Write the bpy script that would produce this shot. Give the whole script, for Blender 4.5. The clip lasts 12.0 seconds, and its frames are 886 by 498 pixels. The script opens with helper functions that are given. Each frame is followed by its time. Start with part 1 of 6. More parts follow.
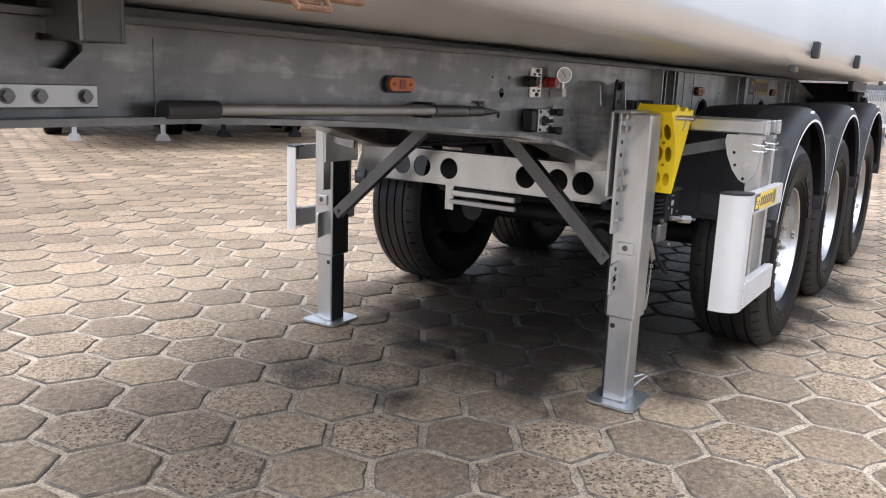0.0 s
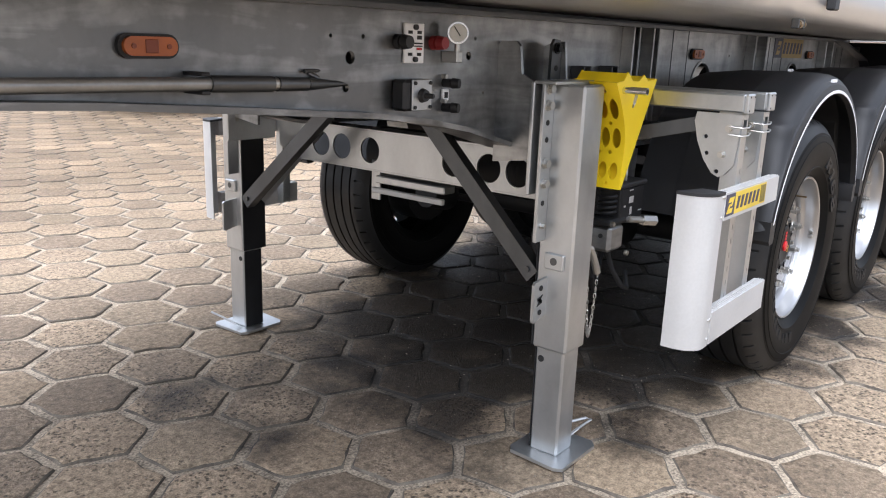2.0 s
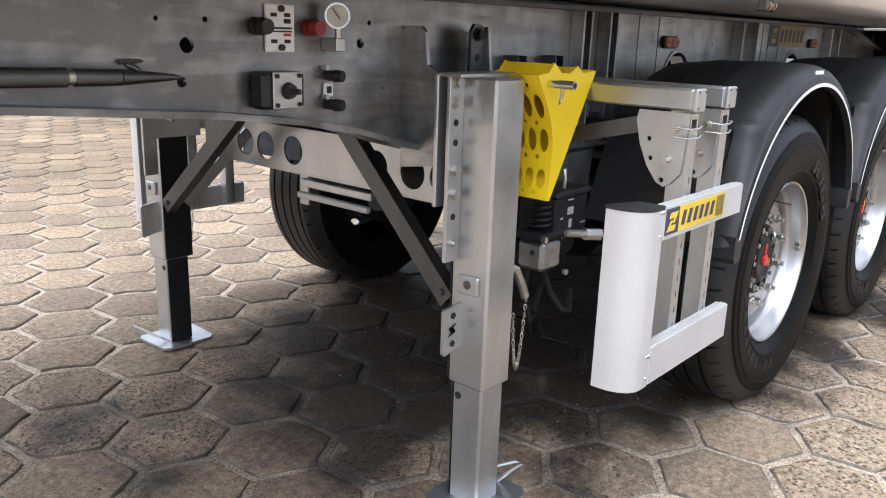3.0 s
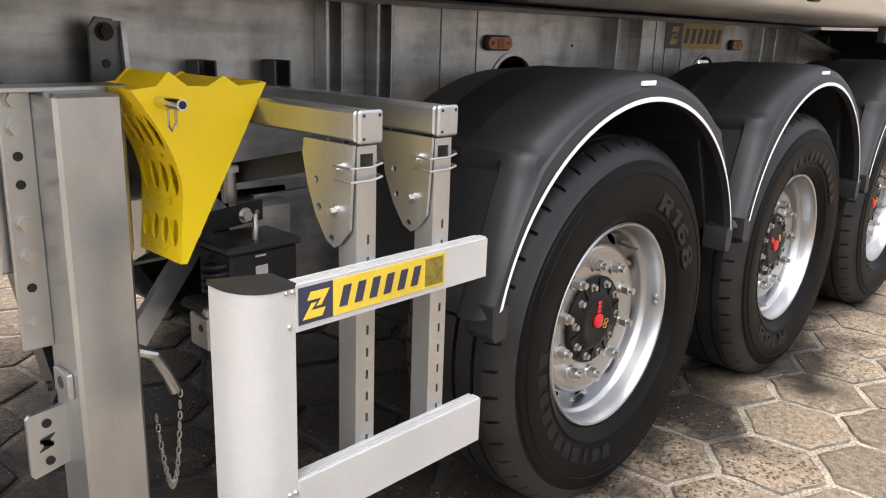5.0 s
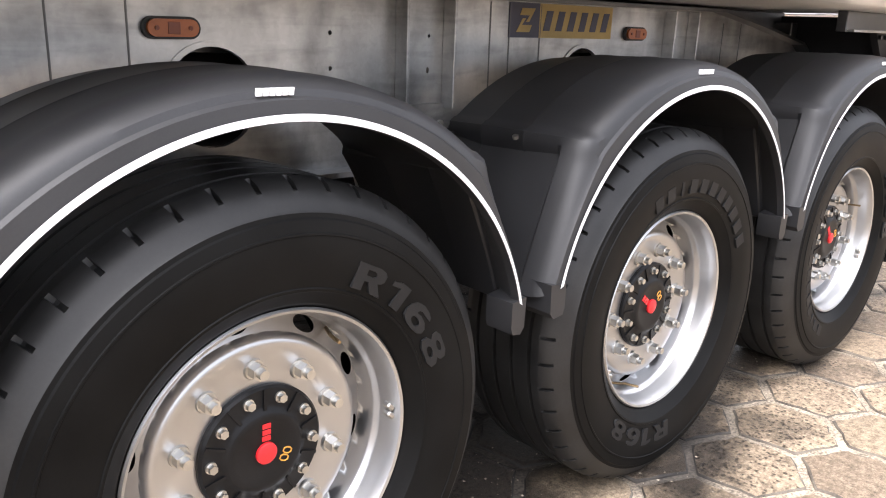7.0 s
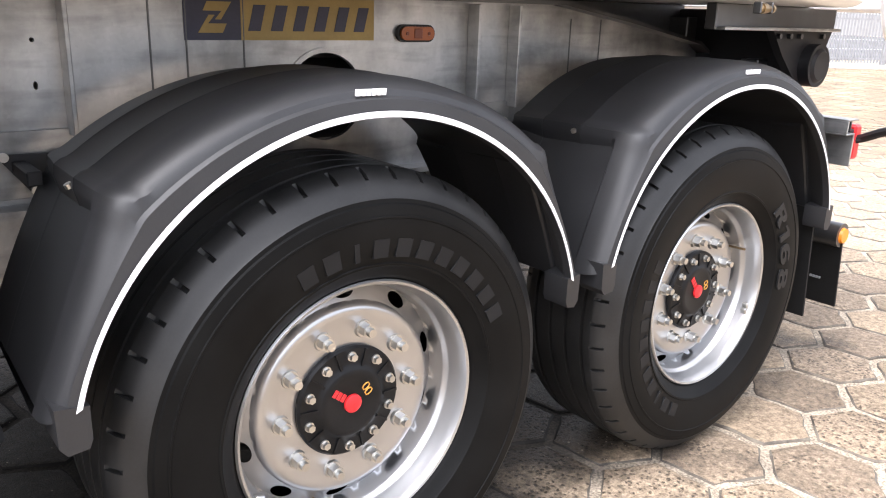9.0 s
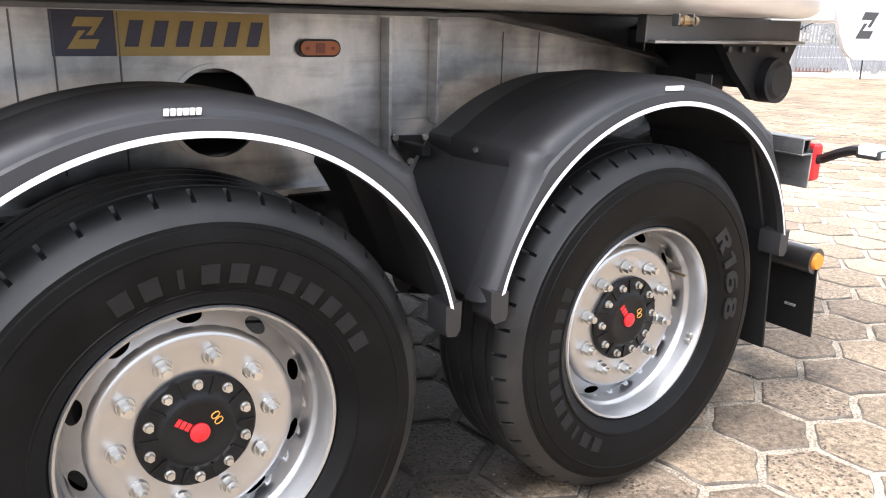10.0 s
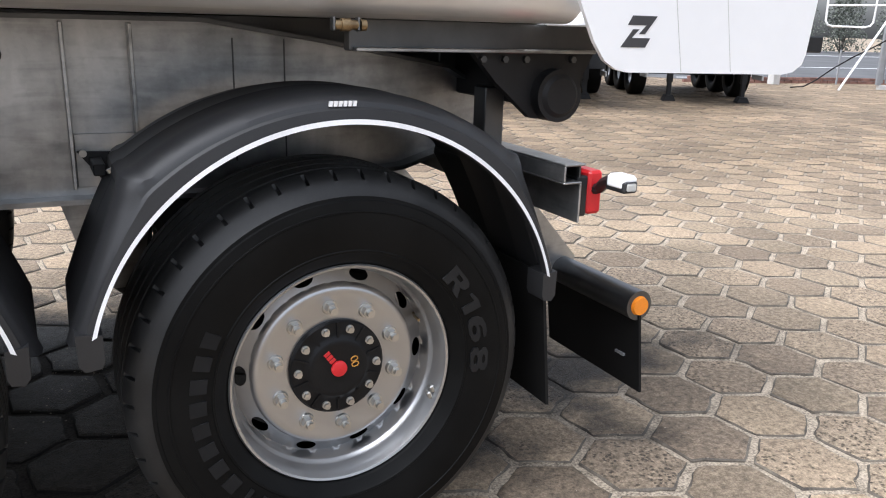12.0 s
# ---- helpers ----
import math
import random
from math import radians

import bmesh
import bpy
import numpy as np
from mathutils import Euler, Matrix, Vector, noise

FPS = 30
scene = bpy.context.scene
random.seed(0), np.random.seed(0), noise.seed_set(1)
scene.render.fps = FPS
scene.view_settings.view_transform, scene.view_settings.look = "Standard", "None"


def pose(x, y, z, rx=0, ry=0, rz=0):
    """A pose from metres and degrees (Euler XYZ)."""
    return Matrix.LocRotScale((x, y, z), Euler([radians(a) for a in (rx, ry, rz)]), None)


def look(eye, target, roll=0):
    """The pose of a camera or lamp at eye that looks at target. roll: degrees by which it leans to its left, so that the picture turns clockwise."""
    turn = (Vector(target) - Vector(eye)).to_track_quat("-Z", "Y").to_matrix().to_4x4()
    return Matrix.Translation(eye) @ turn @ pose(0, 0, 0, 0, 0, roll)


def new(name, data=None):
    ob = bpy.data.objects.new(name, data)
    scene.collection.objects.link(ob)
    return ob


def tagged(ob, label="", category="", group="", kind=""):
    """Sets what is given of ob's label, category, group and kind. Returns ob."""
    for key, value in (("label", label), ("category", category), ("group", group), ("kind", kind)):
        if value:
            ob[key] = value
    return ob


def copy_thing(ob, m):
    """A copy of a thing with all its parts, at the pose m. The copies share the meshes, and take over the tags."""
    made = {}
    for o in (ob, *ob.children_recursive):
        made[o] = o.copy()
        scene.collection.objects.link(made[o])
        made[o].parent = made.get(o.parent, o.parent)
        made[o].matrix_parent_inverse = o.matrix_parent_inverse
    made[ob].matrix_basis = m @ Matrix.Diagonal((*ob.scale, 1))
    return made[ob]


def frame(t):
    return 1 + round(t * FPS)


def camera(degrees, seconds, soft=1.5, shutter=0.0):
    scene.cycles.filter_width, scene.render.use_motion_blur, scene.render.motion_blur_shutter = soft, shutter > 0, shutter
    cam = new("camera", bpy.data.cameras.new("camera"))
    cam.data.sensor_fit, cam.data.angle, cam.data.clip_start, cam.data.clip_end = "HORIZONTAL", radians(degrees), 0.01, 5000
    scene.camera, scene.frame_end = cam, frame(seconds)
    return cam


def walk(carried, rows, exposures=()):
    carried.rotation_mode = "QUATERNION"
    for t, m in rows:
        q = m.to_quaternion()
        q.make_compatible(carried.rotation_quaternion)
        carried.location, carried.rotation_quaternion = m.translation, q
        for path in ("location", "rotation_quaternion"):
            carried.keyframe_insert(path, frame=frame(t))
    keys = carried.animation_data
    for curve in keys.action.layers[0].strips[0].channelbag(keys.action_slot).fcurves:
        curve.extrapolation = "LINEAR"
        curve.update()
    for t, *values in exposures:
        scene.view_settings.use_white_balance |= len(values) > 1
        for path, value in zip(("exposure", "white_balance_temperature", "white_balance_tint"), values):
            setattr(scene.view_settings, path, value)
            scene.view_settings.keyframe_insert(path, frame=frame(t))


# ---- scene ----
cam = camera(58.4, 12.0, soft=1.1)
PATH = [
    (0, (-4.358, -0.859, 1.289), (-2.737, 0.238, 0.876), 2.2),
    (0.5, (-4.118, -0.884, 1.288), (-2.531, 0.25, 0.845), 2.1),
    (1, (-3.897, -0.9, 1.301), (-2.344, 0.267, 0.825), 2.0),
    (1.5, (-3.651, -0.901, 1.308), (-2.127, 0.296, 0.814), 1.9),
    (2, (-3.42, -0.92, 1.305), (-1.911, 0.291, 0.799), 2.0),
    (2.5, (-3.197, -0.935, 1.307), (-1.715, 0.301, 0.783), 1.9),
    (2.7, (-3.086, -0.942, 1.303), (-1.614, 0.304, 0.775), 1.9),
    (4.3, (-2.26, -1.071, 1.311), (-0.833, 0.229, 0.787), 1.9),
    (4.5, (-2.154, -1.088, 1.318), (-0.732, 0.216, 0.79), 2.0),
    (5, (-1.898, -1.157, 1.321), (-0.488, 0.158, 0.79), 2.0),
    (5.5, (-1.605, -1.188, 1.312), (-0.223, 0.156, 0.779), 2.0),
    (6, (-1.285, -1.194, 1.32), (0.067, 0.176, 0.774), 2.1),
    (6.5, (-0.993, -1.195, 1.325), (0.349, 0.183, 0.777), 2.1),
    (7, (-0.686, -1.204, 1.323), (0.637, 0.191, 0.77), 2.0),
    (7.5, (-0.361, -1.216, 1.319), (0.937, 0.199, 0.76), 2.0),
    (7.7, (-0.249, -1.22, 1.33), (1.047, 0.193, 0.762), 2.0),
    (9.3, (0.6, -1.429, 1.382), (1.78, 0.08, 0.808), 1.8),
    (9.5, (0.689, -1.477, 1.39), (1.848, 0.051, 0.822), 1.7),
    (10, (0.872, -1.55, 1.391), (1.959, 0.033, 0.83), 1.6),
    (10.5, (1.147, -1.607, 1.401), (2.149, 0.033, 0.848), 1.6),
    (11, (1.397, -1.703, 1.387), (2.345, -0.027, 0.846), 1.5),
    (11.5, (1.652, -1.782, 1.383), (2.547, -0.079, 0.837), 1.7),
    (12, (1.966, -1.843, 1.408), (2.854, -0.137, 0.861), 1.7),
]
# the clip's camera brightens as black wheels fill its picture
EXPOSURES = [(0, 1.52, 5880, 13), (1.0, 1.56, 5860, 13), (2.5, 1.60, 5880, 12), (4.5, 1.64, 6200, 12), (5.5, 1.58, 6460, 13), (6.0, 1.83, 6370, 15), (6.5, 2.12, 6370, 15),
             (7.2, 2.36, 6340, 15), (9.5, 2.36, 6190, 14), (10.5, 2.28, 6090, 12), (11.2, 1.86, 6010, 11), (12, 1.28, 5960, 11)]
walk(cam, [(t, look(eye, target, roll)) for t, eye, target, roll in PATH], EXPOSURES)

# ---- world and light: a bright overcast day ----
world = bpy.data.worlds.new("overcast_sky")
scene.world = world
world.use_nodes = True
wn, wl = world.node_tree.nodes, world.node_tree.links
wn.clear()
sky = wn.new("ShaderNodeTexSky")
sky.sky_type, sky.sun_disc = "NISHITA", False
sky.sun_elevation, sky.sun_rotation = radians(61), radians(273)
sky.air_density, sky.dust_density, sky.ozone_density = 1.0, 4.0, 0.6
grey = wn.new("ShaderNodeHueSaturation")
grey.inputs["Saturation"].default_value = 0.24
back = wn.new("ShaderNodeBackground")
back.inputs["Strength"].default_value = 0.15
wout = wn.new("ShaderNodeOutputWorld")
wl.new(sky.outputs[0], grey.inputs["Color"])
# an overcast sky is brighter overhead than at the horizon
dome = wn.new("ShaderNodeTexCoord")
split = wn.new("ShaderNodeSeparateXYZ")
rise = wn.new("ShaderNodeMapRange")
rise.inputs["To Min"].default_value, rise.inputs["To Max"].default_value = 0.72, 1.3
lift = wn.new("ShaderNodeVectorMath")
lift.operation = "SCALE"
wl.new(dome.outputs["Generated"], split.inputs[0])
wl.new(split.outputs["Z"], rise.inputs["Value"])
wl.new(grey.outputs[0], lift.inputs[0])
wl.new(rise.outputs[0], lift.inputs["Scale"])
wl.new(lift.outputs[0], back.inputs["Color"])
wl.new(back.outputs[0], wout.inputs["Surface"])

sun = new("sun", bpy.data.lights.new("sun", "SUN"))
sun.data.energy, sun.data.angle, sun.data.color = 1.1, radians(70), (1.0, 0.985, 0.965)
sun.matrix_world = look((-5.0, 0.3, 9.0), (0, 0, 0))

# ---- materials ----


def ground_masks(n, l, pos):
    """Ragged mask round the axles, damp plus painted shade; another for ground further off."""
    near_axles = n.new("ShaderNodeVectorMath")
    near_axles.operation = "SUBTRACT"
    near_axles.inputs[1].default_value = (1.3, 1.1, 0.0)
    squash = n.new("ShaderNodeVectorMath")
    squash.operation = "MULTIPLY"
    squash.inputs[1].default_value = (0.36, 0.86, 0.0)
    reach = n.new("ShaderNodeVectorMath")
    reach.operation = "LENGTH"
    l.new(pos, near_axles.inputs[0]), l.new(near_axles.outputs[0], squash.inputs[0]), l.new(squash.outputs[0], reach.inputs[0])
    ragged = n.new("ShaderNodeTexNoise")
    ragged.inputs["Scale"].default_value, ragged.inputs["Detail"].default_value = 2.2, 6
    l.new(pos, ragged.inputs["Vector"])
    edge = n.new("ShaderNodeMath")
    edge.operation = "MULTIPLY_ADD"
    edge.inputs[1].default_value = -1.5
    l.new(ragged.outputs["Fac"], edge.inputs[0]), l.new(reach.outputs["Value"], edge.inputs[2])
    damp_shade, far_brown = n.new("ShaderNodeMapRange"), n.new("ShaderNodeMapRange")
    damp_shade.inputs["From Min"].default_value, damp_shade.inputs["From Max"].default_value = 0.44, 0.16
    far_brown.inputs["From Min"].default_value, far_brown.inputs["From Max"].default_value = 1.1, 3.4
    l.new(edge.outputs[0], damp_shade.inputs["Value"]), l.new(edge.outputs[0], far_brown.inputs["Value"])
    return damp_shade, far_brown


def stained(n, l, damp_shade, far_brown, colour):
    """Browns the yard further off; near-black round the axles paints shade into the damp."""
    for fac, tint in ((far_brown, (0.72, 0.69, 0.65, 1)), (damp_shade, (0.15, 0.153, 0.165, 1))):
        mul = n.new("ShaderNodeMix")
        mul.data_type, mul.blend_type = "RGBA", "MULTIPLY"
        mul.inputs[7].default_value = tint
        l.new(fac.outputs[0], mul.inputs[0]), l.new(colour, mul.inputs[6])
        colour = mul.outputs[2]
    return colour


def surf(name, dark, light, rough=(0.5, 0.6), metal=0.0, scale=2.0, fine=60.0, bump=0.05, contrast=(0.35, 0.65), speck=0.25, vary=0.0, coat=0.0, spec=0.5, damp_shade=False):
    """A surface with broad blotches between two colours, a fine grain over them, and a little relief."""
    m = bpy.data.materials.new(name)
    m.use_nodes = True
    n, l = m.node_tree.nodes, m.node_tree.links
    p = n["Principled BSDF"]
    pos = n.new("ShaderNodeNewGeometry").outputs["Position"]
    big, small = n.new("ShaderNodeTexNoise"), n.new("ShaderNodeTexNoise")
    big.inputs["Scale"].default_value, big.inputs["Detail"].default_value = scale, 5
    small.inputs["Scale"].default_value, small.inputs["Detail"].default_value = fine, 3
    l.new(pos, big.inputs["Vector"]), l.new(pos, small.inputs["Vector"])
    mixf = n.new("ShaderNodeMix")
    mixf.inputs[0].default_value = speck
    l.new(big.outputs["Fac"], mixf.inputs[2]), l.new(small.outputs["Fac"], mixf.inputs[3])
    ramp = n.new("ShaderNodeMapRange")
    ramp.inputs["From Min"].default_value, ramp.inputs["From Max"].default_value = contrast
    l.new(mixf.outputs[0], ramp.inputs["Value"])
    col = n.new("ShaderNodeMix")
    col.data_type = "RGBA"
    col.inputs[6].default_value, col.inputs[7].default_value = (*dark, 1), (*light, 1)
    l.new(ramp.outputs[0], col.inputs[0])
    last = col.outputs[2]
    if vary:
        info = n.new("ShaderNodeObjectInfo")
        vr = n.new("ShaderNodeMapRange")
        vr.inputs["To Min"].default_value, vr.inputs["To Max"].default_value = 1 - vary, 1 + vary
        hs = n.new("ShaderNodeHueSaturation")
        l.new(info.outputs["Random"], vr.inputs["Value"])
        l.new(vr.outputs[0], hs.inputs["Value"]), l.new(last, hs.inputs["Color"])
        last = hs.outputs[0]
    if damp_shade:
        last = stained(n, l, *ground_masks(n, l, pos), last)
    l.new(last, p.inputs["Base Color"])
    rr = n.new("ShaderNodeMapRange")
    rr.inputs["To Min"].default_value, rr.inputs["To Max"].default_value = rough
    l.new(mixf.outputs[0], rr.inputs["Value"]), l.new(rr.outputs[0], p.inputs["Roughness"])
    p.inputs["Metallic"].default_value = metal
    p.inputs["Coat Weight"].default_value = coat
    p.inputs["Specular IOR Level"].default_value = spec
    if bump:
        b = n.new("ShaderNodeBump")
        b.inputs["Strength"].default_value, b.inputs["Distance"].default_value = bump, 0.004
        l.new(mixf.outputs[0], b.inputs["Height"]), l.new(b.outputs[0], p.inputs["Normal"])
    return m


def galvanised(name, dark, light, rough=(0.38, 0.6), stain=0.6, metal=0.55, bump=0.05, film=0.0):
    """Hot-dip galvanised steel: soft spangle, cloudy runs down the face, dull stains."""
    m = bpy.data.materials.new(name)
    m.use_nodes = True
    n, l = m.node_tree.nodes, m.node_tree.links
    p = n["Principled BSDF"]
    pos = n.new("ShaderNodeNewGeometry").outputs["Position"]
    mp = n.new("ShaderNodeMapping")
    mp.inputs["Scale"].default_value = (1.0, 1.0, 0.45)
    l.new(pos, mp.inputs["Vector"])
    cloud, runs, spang = n.new("ShaderNodeTexNoise"), n.new("ShaderNodeTexNoise"), n.new("ShaderNodeTexVoronoi")
    cloud.inputs["Scale"].default_value, cloud.inputs["Detail"].default_value = 3.2, 6
    cloud.inputs["Distortion"].default_value = 0.6
    runs.inputs["Scale"].default_value, runs.inputs["Detail"].default_value = 12, 5
    spang.inputs["Scale"].default_value = 110
    l.new(mp.outputs[0], cloud.inputs["Vector"]), l.new(mp.outputs[0], runs.inputs["Vector"]), l.new(pos, spang.inputs["Vector"])
    m1 = n.new("ShaderNodeMix")
    m1.inputs[0].default_value = 0.28
    l.new(cloud.outputs["Fac"], m1.inputs[2]), l.new(runs.outputs["Fac"], m1.inputs[3])
    m2 = n.new("ShaderNodeMix")
    m2.inputs[0].default_value = 0.03
    l.new(m1.outputs[0], m2.inputs[2]), l.new(spang.outputs["Color"], m2.inputs[3])
    mr = n.new("ShaderNodeMapRange")
    mr.inputs["From Min"].default_value, mr.inputs["From Max"].default_value = 0.5 - stain * 0.28, 0.5 + stain * 0.28
    l.new(m2.outputs[0], mr.inputs["Value"])
    col = n.new("ShaderNodeMix")
    col.data_type = "RGBA"
    col.inputs[6].default_value, col.inputs[7].default_value = (*dark, 1), (*light, 1)
    l.new(mr.outputs[0], col.inputs[0])
    last = col.outputs[2]
    if film:
        # a dark film in long smears and blots, denser towards the king pin
        along, smear, blots = n.new("ShaderNodeMapping"), n.new("ShaderNodeTexNoise"), n.new("ShaderNodeTexNoise")
        along.inputs["Scale"].default_value = (1.0, 1.0, 7.0)
        along.inputs["Rotation"].default_value = (0.0, 0.12, 0.0)
        smear.inputs["Scale"].default_value, smear.inputs["Detail"].default_value, smear.inputs["Distortion"].default_value = 3.0, 7, 0.8
        blots.inputs["Scale"].default_value, blots.inputs["Detail"].default_value = 17, 4
        l.new(pos, along.inputs["Vector"]), l.new(along.outputs[0], smear.inputs["Vector"]), l.new(pos, blots.inputs["Vector"])
        split = n.new("ShaderNodeSeparateXYZ")
        front, marks, both, film_mask = n.new("ShaderNodeMapRange"), n.new("ShaderNodeMix"), n.new("ShaderNodeMath"), n.new("ShaderNodeMapRange")
        front.inputs["From Min"].default_value, front.inputs["From Max"].default_value = -1.0, -2.4
        front.inputs["To Min"].default_value, front.inputs["To Max"].default_value = 0.0, 0.30
        marks.inputs[0].default_value = 0.4
        both.operation = "ADD"
        film_mask.inputs["From Min"].default_value, film_mask.inputs["From Max"].default_value = 0.46, 0.78
        film_mask.inputs["To Max"].default_value = film
        l.new(pos, split.inputs[0]), l.new(split.outputs["X"], front.inputs["Value"])
        l.new(smear.outputs["Fac"], marks.inputs[2]), l.new(blots.outputs["Fac"], marks.inputs[3])
        l.new(front.outputs[0], both.inputs[0]), l.new(marks.outputs[0], both.inputs[1]), l.new(both.outputs[0], film_mask.inputs["Value"])
        dull = n.new("ShaderNodeMix")
        dull.data_type = "RGBA"
        dull.inputs[7].default_value = (0.085, 0.086, 0.088, 1)
        l.new(film_mask.outputs[0], dull.inputs[0]), l.new(last, dull.inputs[6])
        last = dull.outputs[2]
    l.new(last, p.inputs["Base Color"])
    rr = n.new("ShaderNodeMapRange")
    rr.inputs["To Min"].default_value, rr.inputs["To Max"].default_value = rough
    l.new(m2.outputs[0], rr.inputs["Value"]), l.new(rr.outputs[0], p.inputs["Roughness"])
    p.inputs["Metallic"].default_value = metal
    b = n.new("ShaderNodeBump")
    b.inputs["Strength"].default_value, b.inputs["Distance"].default_value = bump, 0.003
    l.new(m1.outputs[0], b.inputs["Height"]), l.new(b.outputs[0], p.inputs["Normal"])
    return m


def plain(name, c, rough=0.5, metal=0.0, emit=0.0):
    return surf(name, tuple(v * 0.88 for v in c), tuple(min(1, v * 1.08) for v in c), (max(0.02, rough - 0.06), min(1, rough + 0.06)), metal, 9, 240, 0.03)


def paving(name, island):
    """Worn concrete hexagons: each its own tone, sandy wear, dark pits and pale aggregate."""
    m = bpy.data.materials.new(name)
    m.use_nodes = True
    n, l = m.node_tree.nodes, m.node_tree.links
    p = n["Principled BSDF"]
    geo = n.new("ShaderNodeNewGeometry")
    pos = geo.outputs["Position"]
    rnd = geo.outputs["Random Per Island"] if island else n.new("ShaderNodeObjectInfo").outputs["Random"]
    tone = n.new("ShaderNodeValToRGB")
    e = tone.color_ramp.elements
    e[0].position, e[0].color = 0.0, (0.211, 0.162, 0.116, 1)
    e[1].position, e[1].color = 1.0, (0.366, 0.282, 0.193, 1)
    for at, c in ((0.3, (0.237, 0.183, 0.129, 1)), (0.55, (0.267, 0.210, 0.146, 1)), (0.8, (0.322, 0.245, 0.168, 1))):
        k = e.new(at)
        k.color = c
    l.new(rnd, tone.inputs["Fac"])
    wear, grit, yard = n.new("ShaderNodeTexNoise"), n.new("ShaderNodeTexNoise"), n.new("ShaderNodeTexNoise")
    wear.inputs["Scale"].default_value, wear.inputs["Detail"].default_value, wear.inputs["Roughness"].default_value = 7, 8, 0.65
    grit.inputs["Scale"].default_value, grit.inputs["Detail"].default_value, grit.inputs["Roughness"].default_value = 130, 6, 0.75
    yard.inputs["Scale"].default_value, yard.inputs["Detail"].default_value = 0.7, 4
    pits = n.new("ShaderNodeTexVoronoi")
    pits.inputs["Scale"].default_value, pits.inputs["Randomness"].default_value = 58, 1
    mid = n.new("ShaderNodeTexNoise")
    mid.inputs["Scale"].default_value, mid.inputs["Detail"].default_value, mid.inputs["Roughness"].default_value = 38, 6, 0.7
    for t in (wear, grit, yard, mid):
        l.new(pos, t.inputs["Vector"])
    # crooked outlines for the pits
    crook = n.new("ShaderNodeTexNoise")
    crook.inputs["Scale"].default_value, crook.inputs["Detail"].default_value = 90, 3
    bend = n.new("ShaderNodeVectorMath")
    bend.operation = "MULTIPLY_ADD"
    bend.inputs[1].default_value = (0.016, 0.016, 0.0)
    l.new(pos, crook.inputs["Vector"]), l.new(crook.outputs["Color"], bend.inputs[0])
    l.new(pos, bend.inputs[2]), l.new(bend.outputs[0], pits.inputs["Vector"])
    # some pavers keep a smooth skin, others are worn open
    odd = n.new("ShaderNodeMath")
    odd.operation = "MULTIPLY"
    odd.inputs[1].default_value = 7.31
    frac = n.new("ShaderNodeMath")
    frac.operation = "FRACT"
    l.new(rnd, odd.inputs[0]), l.new(odd.outputs[0], frac.inputs[0])
    shiftw = n.new("ShaderNodeMath")
    shiftw.operation = "MULTIPLY_ADD"
    shiftw.inputs[1].default_value, shiftw.inputs[2].default_value = (0.4, -0.21) if island else (0.56, -0.29)
    l.new(frac.outputs[0], shiftw.inputs[0])
    worn = n.new("ShaderNodeMath")
    worn.operation = "ADD"
    l.new(wear.outputs["Fac"], worn.inputs[0]), l.new(shiftw.outputs[0], worn.inputs[1])
    wr = n.new("ShaderNodeMapRange")
    wr.inputs["From Min"].default_value, wr.inputs["From Max"].default_value = 0.44, 0.72
    wr.inputs["To Max"].default_value = 0.55
    l.new(worn.outputs[0], wr.inputs["Value"])
    sand = n.new("ShaderNodeMix")
    sand.data_type = "RGBA"
    sand.inputs[7].default_value = (0.42, 0.325, 0.228, 1)
    l.new(wr.outputs[0], sand.inputs[0]), l.new(tone.outputs["Color"], sand.inputs[6])
    g = n.new("ShaderNodeMapRange")
    g.inputs["From Min"].default_value, g.inputs["From Max"].default_value = 0.3, 0.7
    g.inputs["To Min"].default_value, g.inputs["To Max"].default_value = 0.55, 1.48
    l.new(grit.outputs["Fac"], g.inputs["Value"])
    ym = n.new("ShaderNodeMapRange")
    ym.inputs["From Min"].default_value, ym.inputs["From Max"].default_value = 0.35, 0.65
    ym.inputs["To Min"].default_value, ym.inputs["To Max"].default_value = 0.76, 1.18
    l.new(yard.outputs["Fac"], ym.inputs["Value"])
    md = n.new("ShaderNodeMapRange")
    md.inputs["From Min"].default_value, md.inputs["From Max"].default_value = 0.36, 0.64
    md.inputs["To Min"].default_value, md.inputs["To Max"].default_value = 0.60, 1.40
    l.new(mid.outputs["Fac"], md.inputs["Value"])
    gm = n.new("ShaderNodeMath")
    gm.operation = "MULTIPLY"
    l.new(g.outputs[0], gm.inputs[0]), l.new(md.outputs[0], gm.inputs[1])
    gy = n.new("ShaderNodeMath")
    gy.operation = "MULTIPLY"
    l.new(gm.outputs[0], gy.inputs[0]), l.new(ym.outputs[0], gy.inputs[1])
    hs = n.new("ShaderNodeHueSaturation")
    l.new(gy.outputs[0], hs.inputs["Value"]), l.new(sand.outputs[2], hs.inputs["Color"])
    # pits: only where the wear has opened the skin of the concrete
    pr = n.new("ShaderNodeMapRange")
    pr.inputs["From Min"].default_value, pr.inputs["From Max"].default_value = 0.20, 0.42
    pr.inputs["To Min"].default_value, pr.inputs["To Max"].default_value = 1.0, 0.0
    l.new(pits.outputs["Distance"], pr.inputs["Value"])
    pm = n.new("ShaderNodeMapRange")
    pm.inputs["From Min"].default_value, pm.inputs["From Max"].default_value = 0.50, 0.66
    pm.inputs["To Max"].default_value = 0.8
    l.new(worn.outputs[0], pm.inputs["Value"])
    pf = n.new("ShaderNodeMath")
    pf.operation = "MULTIPLY"
    l.new(pr.outputs[0], pf.inputs[0]), l.new(pm.outputs[0], pf.inputs[1])
    pit = n.new("ShaderNodeMix")
    pit.data_type = "RGBA"
